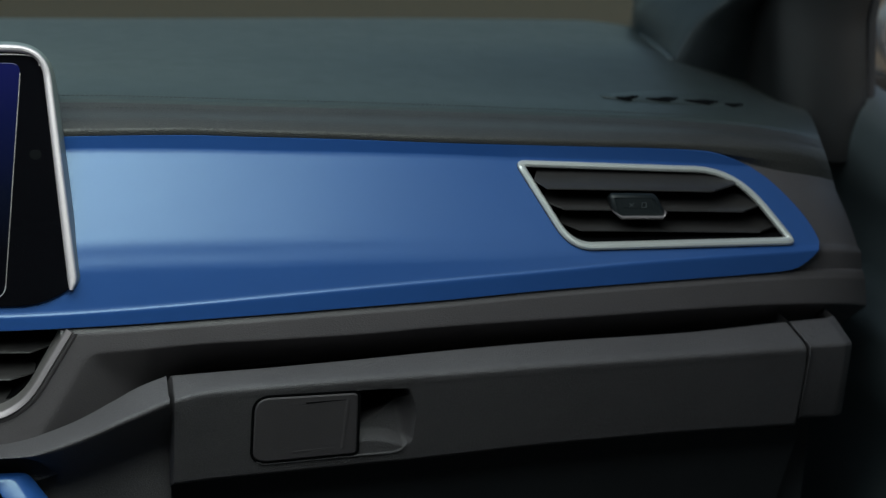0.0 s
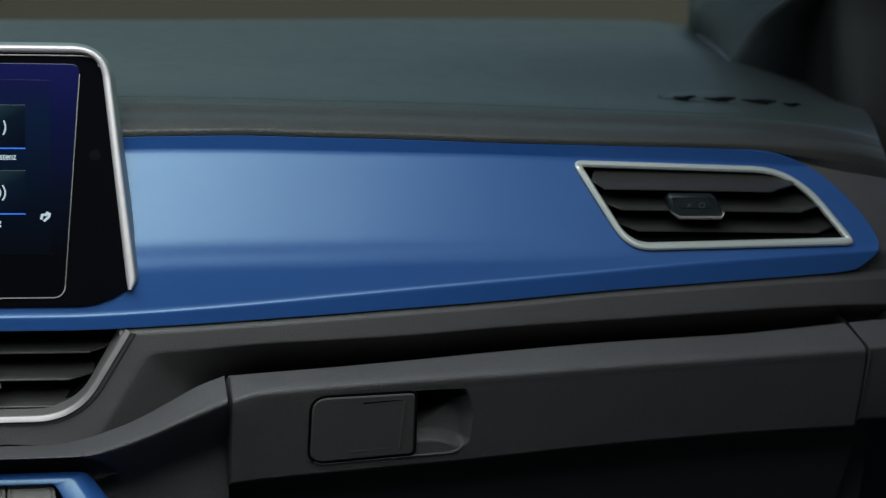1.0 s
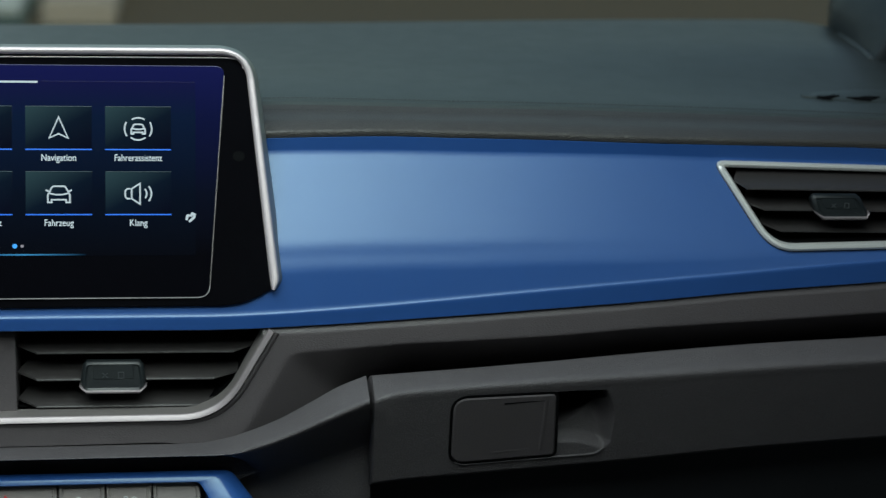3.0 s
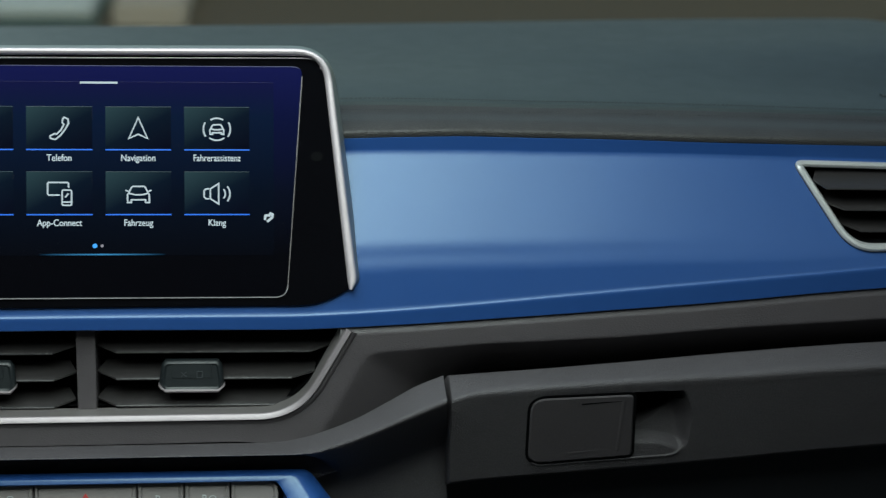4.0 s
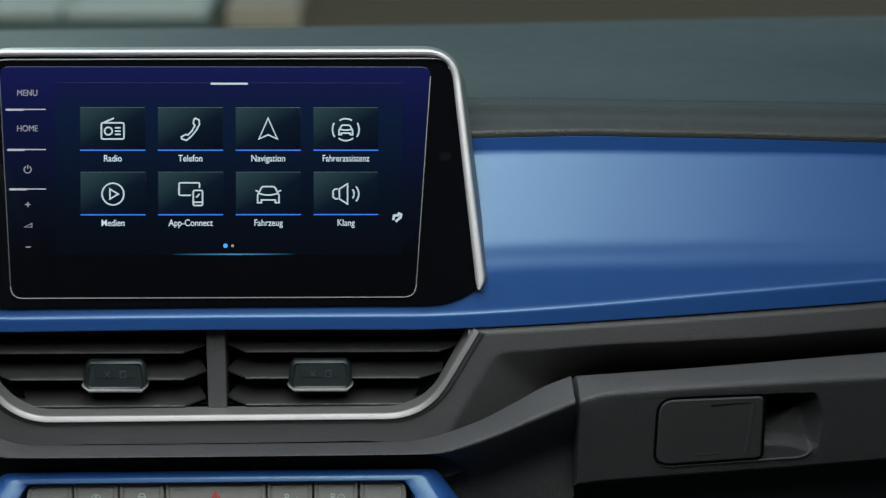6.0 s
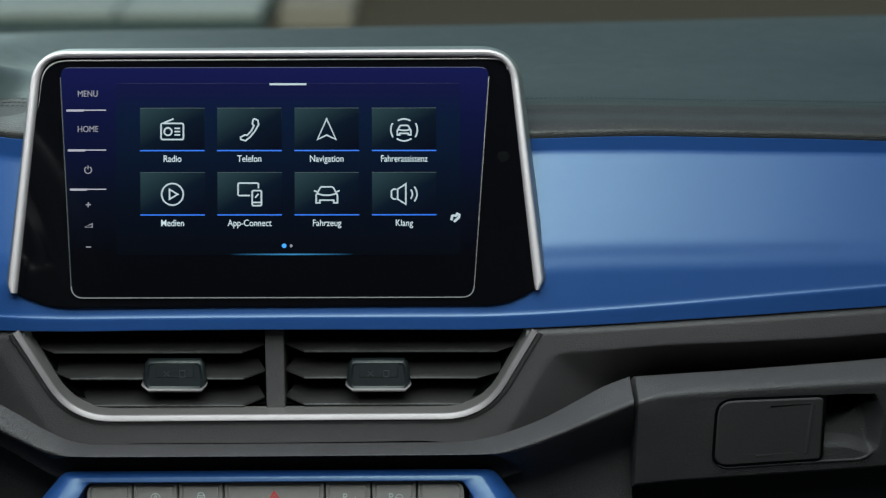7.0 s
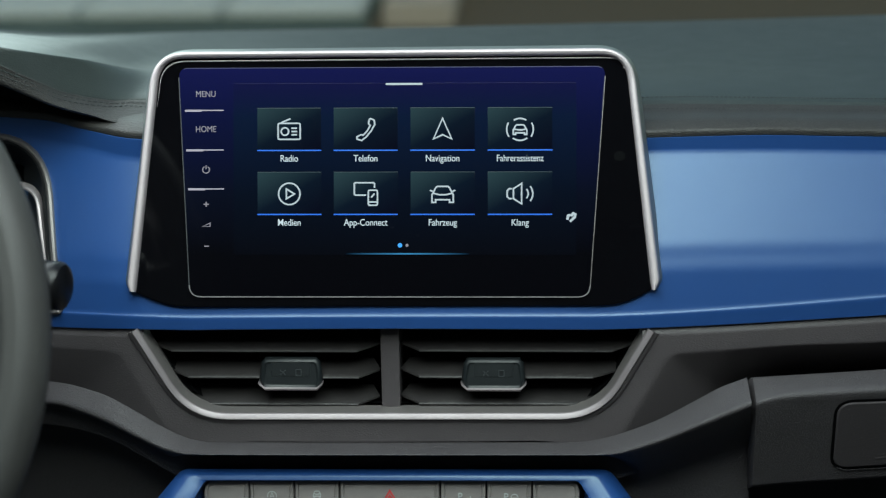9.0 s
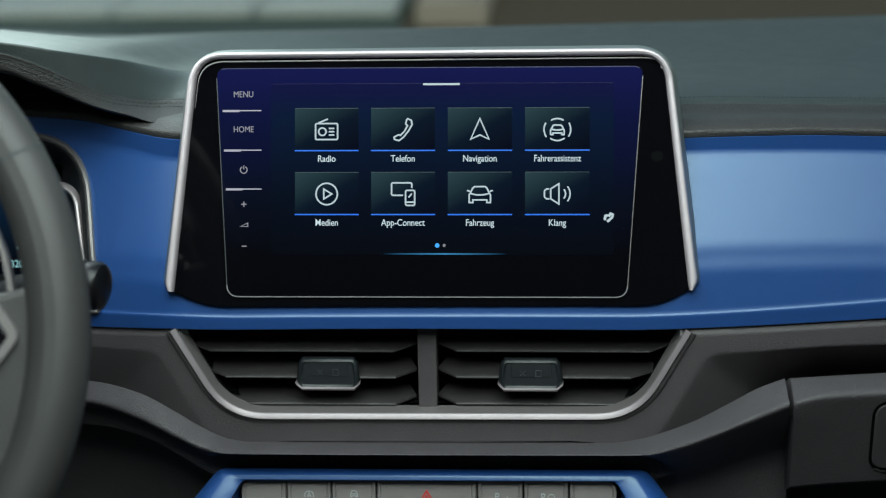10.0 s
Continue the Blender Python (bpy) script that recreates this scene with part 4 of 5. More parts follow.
# outer vent at the passenger's side
outer_vent = thing("side_air_vent", (0.55, 0.09, 0.93), "slanted passenger air vent with black slats in a silver rim", "air vent")
BENT.append(outer_vent)
part("rim", rim_strip(VENT_RIM, lambda x, z: face_y(x, z) - 0.004, 0.0047, 0.020, lift=0.0), SILVER_DULL, outer_vent, "satin silver closed rim")
# shadow beside the rim, put in as a thin dark ring
part("rim_shadow", rim_strip(shrunk(VENT_RIM, -0.0009), lambda x, z: face_y(x, z) - 0.0012, 0.0014, 0.010, lift=0.0), VOID, outer_vent, "thin dark ring put in for the shadow round the rim")
ring = shrunk(VENT_RIM, 0.0030)
rows = [[(p[0], face_y(p[0], p[1]) + 0.001, p[1]) for p in ring], [(mixed(0.55, p[0], 0.97), 0.13, mixed(0.955, p[1], 0.90)) for p in ring]]
bm = net(rows, closed_v=True)
bm.verts.ensure_lookup_table()
bm.faces.new(bm.verts[len(ring):])
# near-black here too, for the shade in the depth of this duct
part("duct", bm, DEEP, outer_vent, "duct behind the slats, its shade put into a black colour")
for z, front_edge, tips in ((0.9737, (0.4640, 0.5830), (0.4575, 0.6030)), (0.9594, (0.4768, 0.6060), (0.4650, 0.6250)), (0.9446, (0.4892, 0.6200), (0.4775, 0.6385))):
    part("slat", slat(front_edge, tips, z, -0.0240, 0.027, 0.0066, back=0.006, fall=0.0036, sweep=bow), SLAT, outer_vent)
thumb_tab(outer_vent, 0.5262, 0.9618, bow(0.525) - 0.0330, 0.0366, 0.0165, skew=0.0045)

# ---------------------------------------------------------------- glovebox
glovebox = thing("glovebox", (0.43, 0.08, 0.72), "closed black grained glovebox with a flush latch", "glovebox")
BENT.append(glovebox)


def pocket(x, z):
    """How deep the finger pocket is at a place of the lid's front: a low floor, a slope at its side, a dark throat behind the latch."""
    x1, z0, z1, r = 0.3838 - 0.0055 * (max(0.0, z - 0.811) / 0.022) ** 2, 0.7859, 0.8396, 0.0130
    u, v = x1 - x, z - z0
    rim = min(u, v, z1 - z)
    if u < r and v < r:
        rim = r - math.hypot(r - u, r - v)
    if rim <= 0 or x < 0.325:
        return 0.0
    w = v + 0.007 * (max(0.0, x - 0.3485) / 0.028) ** 2.2
    bed = 0.10 * v + 0.009 * step(w, 0.0100, 0.0190) + 0.30 * max(0.0, w - 0.0190)
    side = 0.0006 + 1.6 * max(0.0, rim if (u < r and v < r) else u)
    k = 0.0030
    depth = -k * math.log(math.exp(-bed / k) + math.exp(-side / k)) + k * math.log(2) * math.exp(-max(bed, side) / 0.004)
    brim = 0.8078 + 0.0232 * (max(0.0, x - 0.3443) / 0.0314) ** 1.7
    throat = 0.030 * step(z - brim, -0.0006, 0.0030) * step(u, 0.001, 0.006)
    return max(0.0, depth + throat) * step(rim, 0.0, 0.0018)


def to_gap(p):
    """The far end of the lid follows the slanted gap beside the end cap."""
    if p[0] <= 0.60:
        return p
    return (mixed(0.60, x_gap(p[2]) - 0.0010, (p[0] - 0.60) / 0.055), p[1], p[2])


def lid_row(x):
    b, zt, ze, zl = bow(x), z_box_top(x), z_box_edge(x), z_box_low(x)
    lead = fillet([(b + 0.03, zt - 0.02), (b - 0.010, zt), (b - 0.035, ze), (b - 0.0320, ze - 0.008)], [0, 0.003, mixed(0.003, 0.0080, step(x, 0.22, 0.25)), 0], 6)
    row = [(x, p[0], p[1]) for p in lead]
    for z in spread(ze - 0.0082, zl + 0.003, 84):
        f = (ze - z) / (ze - zl)
        row.append((x + 0.0025 * f * (1 - step(x, 0.217, 0.262)), b - 0.035 + 0.38 * (ze - z) + pocket(x, z), z))
    row += [(x + 0.0025 * (1 - step(x, 0.217, 0.262)), y, z) for y, z in ((b - 0.0350 + 0.38 * (ze - zl) + 0.0010, zl + 0.001), (b - 0.0350 + 0.38 * (ze - zl) + 0.005, zl - 0.001), (b + 0.05, zl - 0.004))]
    return [tuple(pulled(to_gap(p))) for p in row]


def sunk(row, dx, dy):
    return [(p[0] + dx, p[1] + dy, p[2] - 0.5 * dy) for p in row]


xs = spread(0.2170, 0.655, 300)
rows = [sunk(lid_row(xs[0]), 0, 0.03), sunk(lid_row(xs[0]), 0, 0.002)] + [lid_row(x) for x in [xs[0] + 0.0010] + xs[1:-1]] 
rows += [sunk(lid_row(xs[-1]), 0, 0.002), sunk(lid_row(xs[-1]), 0, 0.03)]
part("lid", net(rows), GRAINED, glovebox, "grained black lid with a finger pocket")
latch_line = rounded([(0.2722, 0.7867, 0.011), (0.3448, 0.7873, 0.004), (0.3402, 0.8390, 0.004), (0.2702, 0.8406, 0.011)], 7)


def lat(x, z=0.82):
    """The latch lies flush with the lid."""
    return bow(x) - 0.0355 + 0.38 * max(0.0, z_box_edge(x) - z)


rings = [(latch_line, 0.012), (latch_line, 0.0006), (shrunk(latch_line, 0.0004), -0.0006), (shrunk(latch_line, 0.0014), -0.0012)]
rows = [[pulled((p[0], lat(p[0], p[1]) + d, p[1])) for p in o] for o, d in rings]
gap_rows = [[pulled((p[0], lat(p[0], p[1]) + d, p[1])) for p in o] for o, d in ((shrunk(latch_line, -0.0016), 0.004), (shrunk(latch_line, -0.0016), -0.0003), (shrunk(latch_line, 0.001), -0.0003))]
part("latch_gap", net(gap_rows, closed_v=True), DEEP, glovebox, "thin dark gap round the latch")
lip_line = [(x, mixed(0.7849, 0.7855, (x - 0.276) / 0.09) + 0.005 * step(0.282 - x, 0.0, 0.012)) for x in spread(0.2715, 0.3680, 24)] + [(0.3730, 0.7862), (0.3766, 0.7879), (0.3794, 0.7905), (0.3812, 0.7941)]
part("latch_lip", tube([pulled((x, lat(x, z) + 0.0006, z)) for x, z in lip_line], [0.0002] + [0.0010] * (len(lip_line) - 3) + [0.0006, 0.0001], 8), GRAINED, glovebox, "rounded lip under the latch")
latch = part("latch", caps(net(rows, closed_v=True), rows), PLASTIC, glovebox, "smooth dark latch handle")
# black strip: shade under the recess's upper edge, put in as colour
part("latch_rib", net([[pulled(p) for p in r] for r in [[(x, lat(x, 0.834) - 0.0012, 0.8348 + 0.02 * (x - 0.31)), (x, lat(x, 0.834) - 0.0014, 0.8342 + 0.02 * (x - 0.31)), (x, lat(x, 0.834) - 0.0012, 0.8334 + 0.02 * (x - 0.31))] for x in spread(0.305, 0.334, 8)]]), DEEP, latch)
part("latch_rib", net([[pulled(p) for p in r] for r in [[(x, lat(x, 0.795) - 0.0010, 0.7956 + 0.03 * (x - 0.31)), (x, lat(x, 0.794) - 0.0016, 0.7944 + 0.03 * (x - 0.31)), (x, lat(x, 0.793) - 0.0016, 0.7936 + 0.03 * (x - 0.31)), (x, lat(x, 0.791) - 0.0010, 0.7912 + 0.03 * (x - 0.31))] for x in spread(0.300, 0.335, 8)]]), PLASTIC, latch)
part("latch_rib", net([[pulled(p) for p in r] for r in [[(0.3318, lat(0.332, z) - 0.0010, z), (0.3330, lat(0.333, z) - 0.0016, z), (0.3342, lat(0.334, z) - 0.0016, z), (0.3360, lat(0.336, z) - 0.0010, z)] for z in spread(0.7936, 0.8345, 8)]]), PLASTIC, latch)

# ---------------------------------------------------------------- switch panel under the vents
switches = thing("switch_panel", (MID, 0.0, 0.74), "row of grey switches in a blue frame", "switch panel")
hole = rounded([(-0.1300, 0.750, 0), (-0.1300, 0.7962, 0.004), (-0.1240, 0.8032, 0.003), (0.1045, 0.8050, 0.003), (0.1105, 0.7982, 0.004), (0.1105, 0.750, 0)], 4)


def frame_net():
    outer = rounded([(-0.190, 0.750, 0), (-0.1600, 0.7905, 0.004), (-0.1425, 0.8112, 0.005), (0.1262, 0.8125, 0.005), (0.1410, 0.7925, 0.004), (0.170, 0.750, 0)], 4)
    rows = []
    for o, h in zip(outer, hole):
        s = abs(h[0] - o[0]) / (abs(h[0] - o[0]) + abs(h[1] - o[1]))
        s = step(s, 0.35, 0.85)
        sec = ((-0.02, 0.030), (0.0, 0.006), (0.04, 0.0030), (mixed(0.10, 0.36, s), -0.0030), (mixed(0.20, 0.42, s), -0.0034), (mixed(0.26, 0.82, s), -0.0030), (mixed(0.60, 0.90, s), mixed(0.0002, -0.0020, s)), (0.98, 0.0034), (1.0, 0.010))
        rows.append([(mixed(o[0], h[0], t), -0.0320 + d - mixed(0.10, 0.62, s if 0.3 < t < 0.95 else 0.0) * max(0.0, 0.812 - mixed(o[1], h[1], t)), mixed(o[1], h[1], t) - (0.5 * max(0.0, d) if t < 0.1 else 0.0)) for t, d in sec])
    return net([[pulled(p, 0.994) for p in r] for r in rows])


part("frame", frame_net(), BLUE, switches, "faceted satin blue frame")
edges = [-0.1290, -0.0998, -0.0714, -0.0429, 0.0203, 0.0493, 0.0778, 0.1080]
for i, (a, b) in enumerate(zip(edges, edges[1:])):
    a, b = a + 0.0005, b - 0.0005
    tl, tr = (0.007 if i == 0 else 0), (0.007 if i == 6 else 0)
    top = 0.8014 + 0.008 * (a + 0.1285)
    line = rounded([(a, 0.765, 0), (b, 0.765, 0), (b, top, tr), (a, top, tl)], 3)
    rings = [(line, 0.012), (line, 0.0008), (shrunk(line, 0.0004), 0.0), (shrunk(line, 0.0019), 0.0003), (shrunk(line, 0.0022), 0.0012), (shrunk(line, 0.0027), 0.0012), (shrunk(line, 0.0030), 0.0004)]
    rows = [[pulled((p[0], -0.0285 + d - 0.10 * (0.81 - p[1]), p[1] - (0.5 * d if d > 0.0002 and j < 2 else 0.0)), 0.991) for p in o] for j, (o, d) in enumerate(rings)]
    btn = part("switch", caps(net(rows, closed_v=True), rows), BUTTON, switches)
    c, y, z = pulled(((a + b) / 2, -0.0295, 0.7930), 0.991)
    y -= 0.0005
    if i == 1:
        part("symbol", ribbon([arc(c, z - 0.001, 0.0028, 0, 360, 18), [(c - 0.0013, z - 0.0026), (c, z + 0.0010), (c + 0.0013, z - 0.0026)], [(c - 0.0008, z - 0.0014), (c + 0.0008, z - 0.0014)]], 0.0005, y=y), BUTTON_MARK, btn)
    elif i == 2:
        part("symbol", ribbon([[(p[0] + c, p[1] + z + 0.0004) for p in ln] for ln in car_front(0.00042)] + [[(c - 0.0016, z - 0.0034), (c - 0.0004, z - 0.0044)], [(c + 0.0010, z - 0.0030), (c + 0.0024, z - 0.0044)]], 0.0006, y=y), BUTTON_MARK, btn)
    elif i == 3:
        part("symbol", ribbon([[(c, z + 0.0028), (c + 0.0042, z - 0.0046), (c - 0.0042, z - 0.0046), (c, z + 0.0028)], [(c, z - 0.0004), (c + 0.0016, z - 0.0032), (c - 0.0016, z - 0.0032), (c, z - 0.0004)]], 0.0011, y=y), RED, btn, "red warning triangle")
    elif i in (4, 5):
        text("symbol", "P", 0.0070, (c - 0.0020, y, z - 0.0010), BUTTON_MARK, btn, bold=0.00006)
        PLACE[btn] = Matrix.Identity(4)
        part("symbol", ribbon([[(c + 0.0012, z - 0.0020), (c + 0.0044, z - 0.0020), (c + 0.0044, z - 0.0004)]] if i == 4 else [arc(c + 0.0032, z - 0.0012, 0.0022, 0, 360, 16), [(c + 0.0012, z - 0.0014), (c + 0.0052, z - 0.0014)]], 0.0005, y=y), BUTTON_MARK, btn)

# ---------------------------------------------------------------- steering wheel
WHEEL_TURN = -22
steering_wheel = thing("steering_wheel", (-0.354, -0.2503, 0.9688), "dark leather steering wheel with silver-trimmed spokes", "steering wheel", turn=WHEEL_TURN)


def ring_rows(major, rad, deep, a0, a1, n, m=18):
    rows = []
    for i in range(n + 1):
        a = radians(mixed(a0, a1, i / n))
        rows.append([((major + rad * math.cos(2 * math.pi * j / m)) * math.cos(a), deep * math.sin(2 * math.pi * j / m), (major + rad * math.cos(2 * math.pi * j / m)) * math.sin(a)) for j in range(m)])
    return rows


part("rim", net(ring_rows(0.1808, 0.0155, 0.0165, 0, 358, 179), closed_u=True, closed_v=True), WHEEL, steering_wheel, "smooth dark leather rim", local=True)
for a in (30, -30, 150, 210):
    part("rim_seam", net(ring_rows(0.1808, 0.0157, 0.0167, a - 0.25, a + 0.25, 2), closed_v=True), THREAD, steering_wheel, local=True)
for s in (1, -1):
    spoke = [Vector((s * x, z)) for x, z in ((0.045, 0.034), (0.110, 0.028), (0.150, 0.024), (0.174, 0.030), (0.182, 0.0), (0.172, -0.060), (0.158, -0.088), (0.140, -0.086), (0.110, -0.060), (0.045, -0.060))]
    part("spoke", plate(rounded([(p[0], p[1], 0.006) for p in spoke], 4), -0.006, 0.014, 0.004), WHEEL, steering_wheel, "dark grey spoke", local=True)
    pod = rounded([(s * 0.060, 0.024, 0.006), (s * 0.1455, 0.0235, 0.004), (s * 0.1610, 0.003, 0.004), (s * 0.1455, -0.0175, 0.004), (s * 0.060, -0.024, 0.006)], 4)
    rim = [tuple(p) for p in pod]
    part("spoke_trim", ribbon([rim + [rim[0]]], 0.0046, y=-0.0095, thick=0.005), SILVER_DIM, steering_wheel, "silver trim round the spoke keys", local=True)
    part("key_pad", plate(shrunk(pod, 0.0025), -0.0085, 0.0, 0.001), GLOSS, steering_wheel, "glossy key pad", local=True)
    part("spoke_edge", ribbon([[(s * 0.124, 0.090), (s * 0.137, 0.074), (s * 0.1457, 0.0582), (s * 0.1519, 0.0441), (s * 0.1552, 0.0306), (s * 0.1560, 0.0240)]], 0.0026, y=-0.002, thick=0.006), SILVER_DIM, steering_wheel, "dull silver edge above the spoke", local=True)
part("hub", plate(rounded([(-0.075, 0.060, 0.03), (0.075, 0.060, 0.03), (0.055, -0.075, 0.03), (-0.055, -0.075, 0.03)], 8), -0.022, 0.02, 0.012), BLACK, steering_wheel, "black airbag cover", local=True)
part("lower_spoke", plate(rounded([(-0.030, -0.06, 0.004), (0.030, -0.06, 0.004), (0.040, -0.182, 0.004), (-0.040, -0.182, 0.004)], 4), -0.004, 0.012, 0.003), BLACK, steering_wheel, local=True)
part("column", tube([(0, 0.01, 0), (0, 0.20, -0.01), (0, 0.33, -0.015)], [0.035, 0.045, 0.05], 16), BLACK, steering_wheel, "black steering column", local=True)

# ---------------------------------------------------------------- stalk behind the wheel
stalk = thing("wiper_stalk", (-0.300, -0.100, 0.950), "black wiper stalk with a ribbed round end", "stalk")
part("arm", tube([(-0.330, -0.075, 0.905), (-0.26, -0.095, 0.938), (-0.215, -0.112, 0.956)], [0.010, 0.009, 0.011], 14), BLACK, stalk)
part("end_knob", tube([(-0.216, -0.112, 0.956), (-0.200, -0.116, 0.957), (-0.196, -0.117, 0.957), (-0.1955, -0.117, 0.957), (-0.190, -0.118, 0.9575), (-0.182, -0.120, 0.958), (-0.1800, -0.1205, 0.958), (-0.1788, -0.1207, 0.958), (-0.1783, -0.1208, 0.958)], [0.0120, 0.0140, 0.0140, 0.0128, 0.0142, 0.0138, 0.0120, 0.0080, 0.0010], 32), KNOB, stalk, "ribbed black end knob")
for x in (-0.2110, -0.2060, -0.2010):
    part("knob_rib", tube([(x, -0.1133 + 0.25 * (-0.2110 - x), 0.9564), (x + 0.0016, -0.1137 + 0.25 * (-0.2110 - x), 0.9565)], [0.0146, 0.0146], 32), KNOB, stalk)
part("end_ring", tube([(-0.1950, -0.1171, 0.957), (-0.1940, -0.1174, 0.9571), (-0.1920, -0.1179, 0.9573), (-0.1910, -0.1181, 0.9574)], [0.0143, 0.0152, 0.0152, 0.0143], 32), SILVER_DIM, stalk, "dull silver ring")

for piece in stalk.children:
    piece.data.transform(Matrix.Translation((-0.0036, 0, 0)))

# ---------------------------------------------------------------- instruments
cluster = thing("instrument_cluster", (-0.36, 0.03, 0.90), "digital instrument cluster in a black and silver surround", "instrument cluster")
BENT.append(cluster)
front = lambda x, z: face_y(max(x, -0.30), z) - 0.0045
lineA = DIALS_RIM
rows = []
for o, i in zip(lineA, shrunk(lineA, 0.030)):
    low = mixed(o[1] + 0.009, i[1], step(o[1], 0.925, 0.945))
    rows.append([(mixed(o[0], i[0], t), front(o[0], o[1]) + 0.003 + d, mixed(o[1], low, t)) for t, d in ((-0.02, 0.03), (0.0, 0.002), (0.06, -0.002), (0.20, -0.001), (0.30, 0.010), (0.65, 0.026), (1.0, 0.040))])
part("surround", net(rows, closed_u=True), BLACK, cluster, "black plastic surround")
part("outer_trim", rim_strip(lineA, front, 0.0040, 0.010), SILVER_DIM, cluster, "silver outer trim")
lineB = rounded([(-0.470, 0.986, 0.020), (-0.2345, 0.9785, 0.014), (-0.2250, 0.909, 0.004), (-0.486, 0.909, 0.004)], 8)
part("inner_trim", rim_strip(lineB, lambda x, z: front(x, z) + 0.011, 0.0030, 0.006), SILVER, cluster, "silver inner trim")
dial = part("dial_display", plate(shrunk(lineB, 0.006), 0.050, 0.056, 0.0005), gradient_screen("instrument_display", [(0.0, (0.001, 0.002, 0.004)), (0.5, (0.002, 0.010, 0.024)), (1.0, (0.004, 0.020, 0.045))], "Z", 0.91, 0.98, 1.0), cluster, "dark blue lit display")
for word, x, z in (("260", -0.2790, 0.9330), ("320", -0.2842, 0.9200)):
    number = text("number", word, 0.0070, (x, 0.0488, z), DIGIT, dial)
    PLACE[dial] = Matrix.Identity(4)
    for v in number.data.vertices:
        v.co = bent(v.co)
part("scale_mark", ribbon([[(-0.288, 0.962), (-0.284, 0.965)], [(-0.280, 0.952), (-0.276, 0.953)]], 0.002, y=0.0488), DIGIT, dial)
# ---------------------------------------------------------------- defroster outlet on the pad
defroster = thing("defroster_vent", (0.62, 0.165, 0.99), "small black slotted side-window defroster in the pad", "air vent")
BENT.append(defroster)


def pad_z(x, y):
    r = sorted([(p[1], p[2]) for p in pad_row(x)[:27]])
    return float(np.interp(y, [q[0] for q in r], [q[1] for q in r]))


def on_pad(x, y, up=0.0):
    return (x, y, pad_z(x, y) + up)


DEF_X = (0.535, 0.672)
rows = []
for x in spread(*DEF_X, 24):
    q = (x - DEF_X[0]) / (DEF_X[1] - DEF_X[0])
    y0, w = 0.162 + 0.016 * q, 0.015 * math.sin(math.pi * mixed(0.04, 0.96, q)) ** 0.8
    rows.append([on_pad(x, y0 - w, 0.0003), on_pad(x, y0 - w * 0.9, 0.0009), on_pad(x, y0 + w * 0.8, 0.0012), on_pad(x, y0 + w, 0.0003)])
part("grille_plate", net(rows), PAD, defroster, "grey grille plate, flush with the pad")
# slots are sheets on the plate, the shade of openings put into their colour
for x0, x1, y0 in ((0.549, 0.558, 0.1485), (0.572, 0.589, 0.1500), (0.602, 0.621, 0.1520), (0.635, 0.642, 0.1550)):
    rows = []
    for k in spread(0, 1, 6):
        x = mixed(x0, x1, k)
        w = 0.0044 * min(1.0, 2.2 * k + 0.08)
        near, far = y0 + 0.009 - w, y0 + 0.009 + w
        rows.append([on_pad(x - 0.005, near, 0.0010), on_pad(x - 0.0045, near + 0.0004, 0.0018), on_pad(x + 0.0045, far, 0.0022), on_pad(x + 0.005, far + 0.0004, 0.0010)])
    part("slot", net(rows), DEEP, defroster)

# ---------------------------------------------------------------- pillar and door at the passenger's side
pillar = thing("windscreen_pillar_trim", (0.70, 0.40, 0.97), "dark fabric-covered windscreen pillar trim meeting the dashboard", "pillar trim")
COLUMNS = (((0.672, 0.520, 1.000), (0.672, 0.520, 1.030), (0.690, 0.480, 1.080), (0.690, 0.200, 1.300), (0.640, 0.000, 1.500)),
           ((0.6495, 0.441, 1.010), (0.6330, 0.390, 1.040), (0.6600, 0.340, 1.080), (0.6400, 0.100, 1.300), (0.6000, -0.100, 1.500)),
           ((0.6307, 0.3294, 1.014), (0.6290, 0.330, 1.038), (0.6580, 0.300, 1.080), (0.6450, 0.060, 1.300), (0.6020, -0.130, 1.500)),
           ((0.6172, 0.2520, 1.018), (0.6380, 0.2600, 1.050), (0.6720, 0.250, 1.085), (0.6560, 0.020, 1.300), (0.6100, -0.170, 1.500)),
           ((0.6430, 0.2680, 1.010), (0.6600, 0.2700, 1.050), (0.6900, 0.255, 1.085), (0.6680, 0.020, 1.300), (0.6200, -0.165, 1.500)),
           ((0.6900, 0.3200, 0.995), (0.7020, 0.3050, 1.050), (0.7160, 0.275, 1.085), (0.6850, 0.040, 1.300), (0.6400, -0.140, 1.500)),
           ((0.7380, 0.3560, 0.980), (0.7460, 0.3400, 1.050), (0.7480, 0.300, 1.085), (0.7120, 0.080, 1.300), (0.6600, -0.090, 1.500)))
rows = []
for i in range(25):
    ring = []
    for col in COLUMNS:
        zs = [q[2] for q in col]
        z = mixed(zs[0], zs[-1], (i / 24) ** 1.6)
        ring.append((spline(*[(q[2], q[0]) for q in col])(z), spline(*[(q[2], q[1]) for q in col])(z), z))
    rows.append(fillet(ring, [0, 0.02, 0.02, 0.012, 0.015, 0.03, 0], 4))
part("cover", net(rows), PILLARTRIM, pillar, "dark pillar cover")
# paler trim than the cover: the glint along the ledge is put into its colour
part("ledge", tube([(0.6495, 0.436, 1.0155), (0.6385, 0.380, 1.0185), (0.6300, 0.3294, 1.0205), (0.6235, 0.290, 1.0222), (0.6168, 0.251, 1.0232)], 0.0020, 8), DOORTRIM, pillar, "narrow ledge along the foot of the cover, its highlight put into a paler colour")
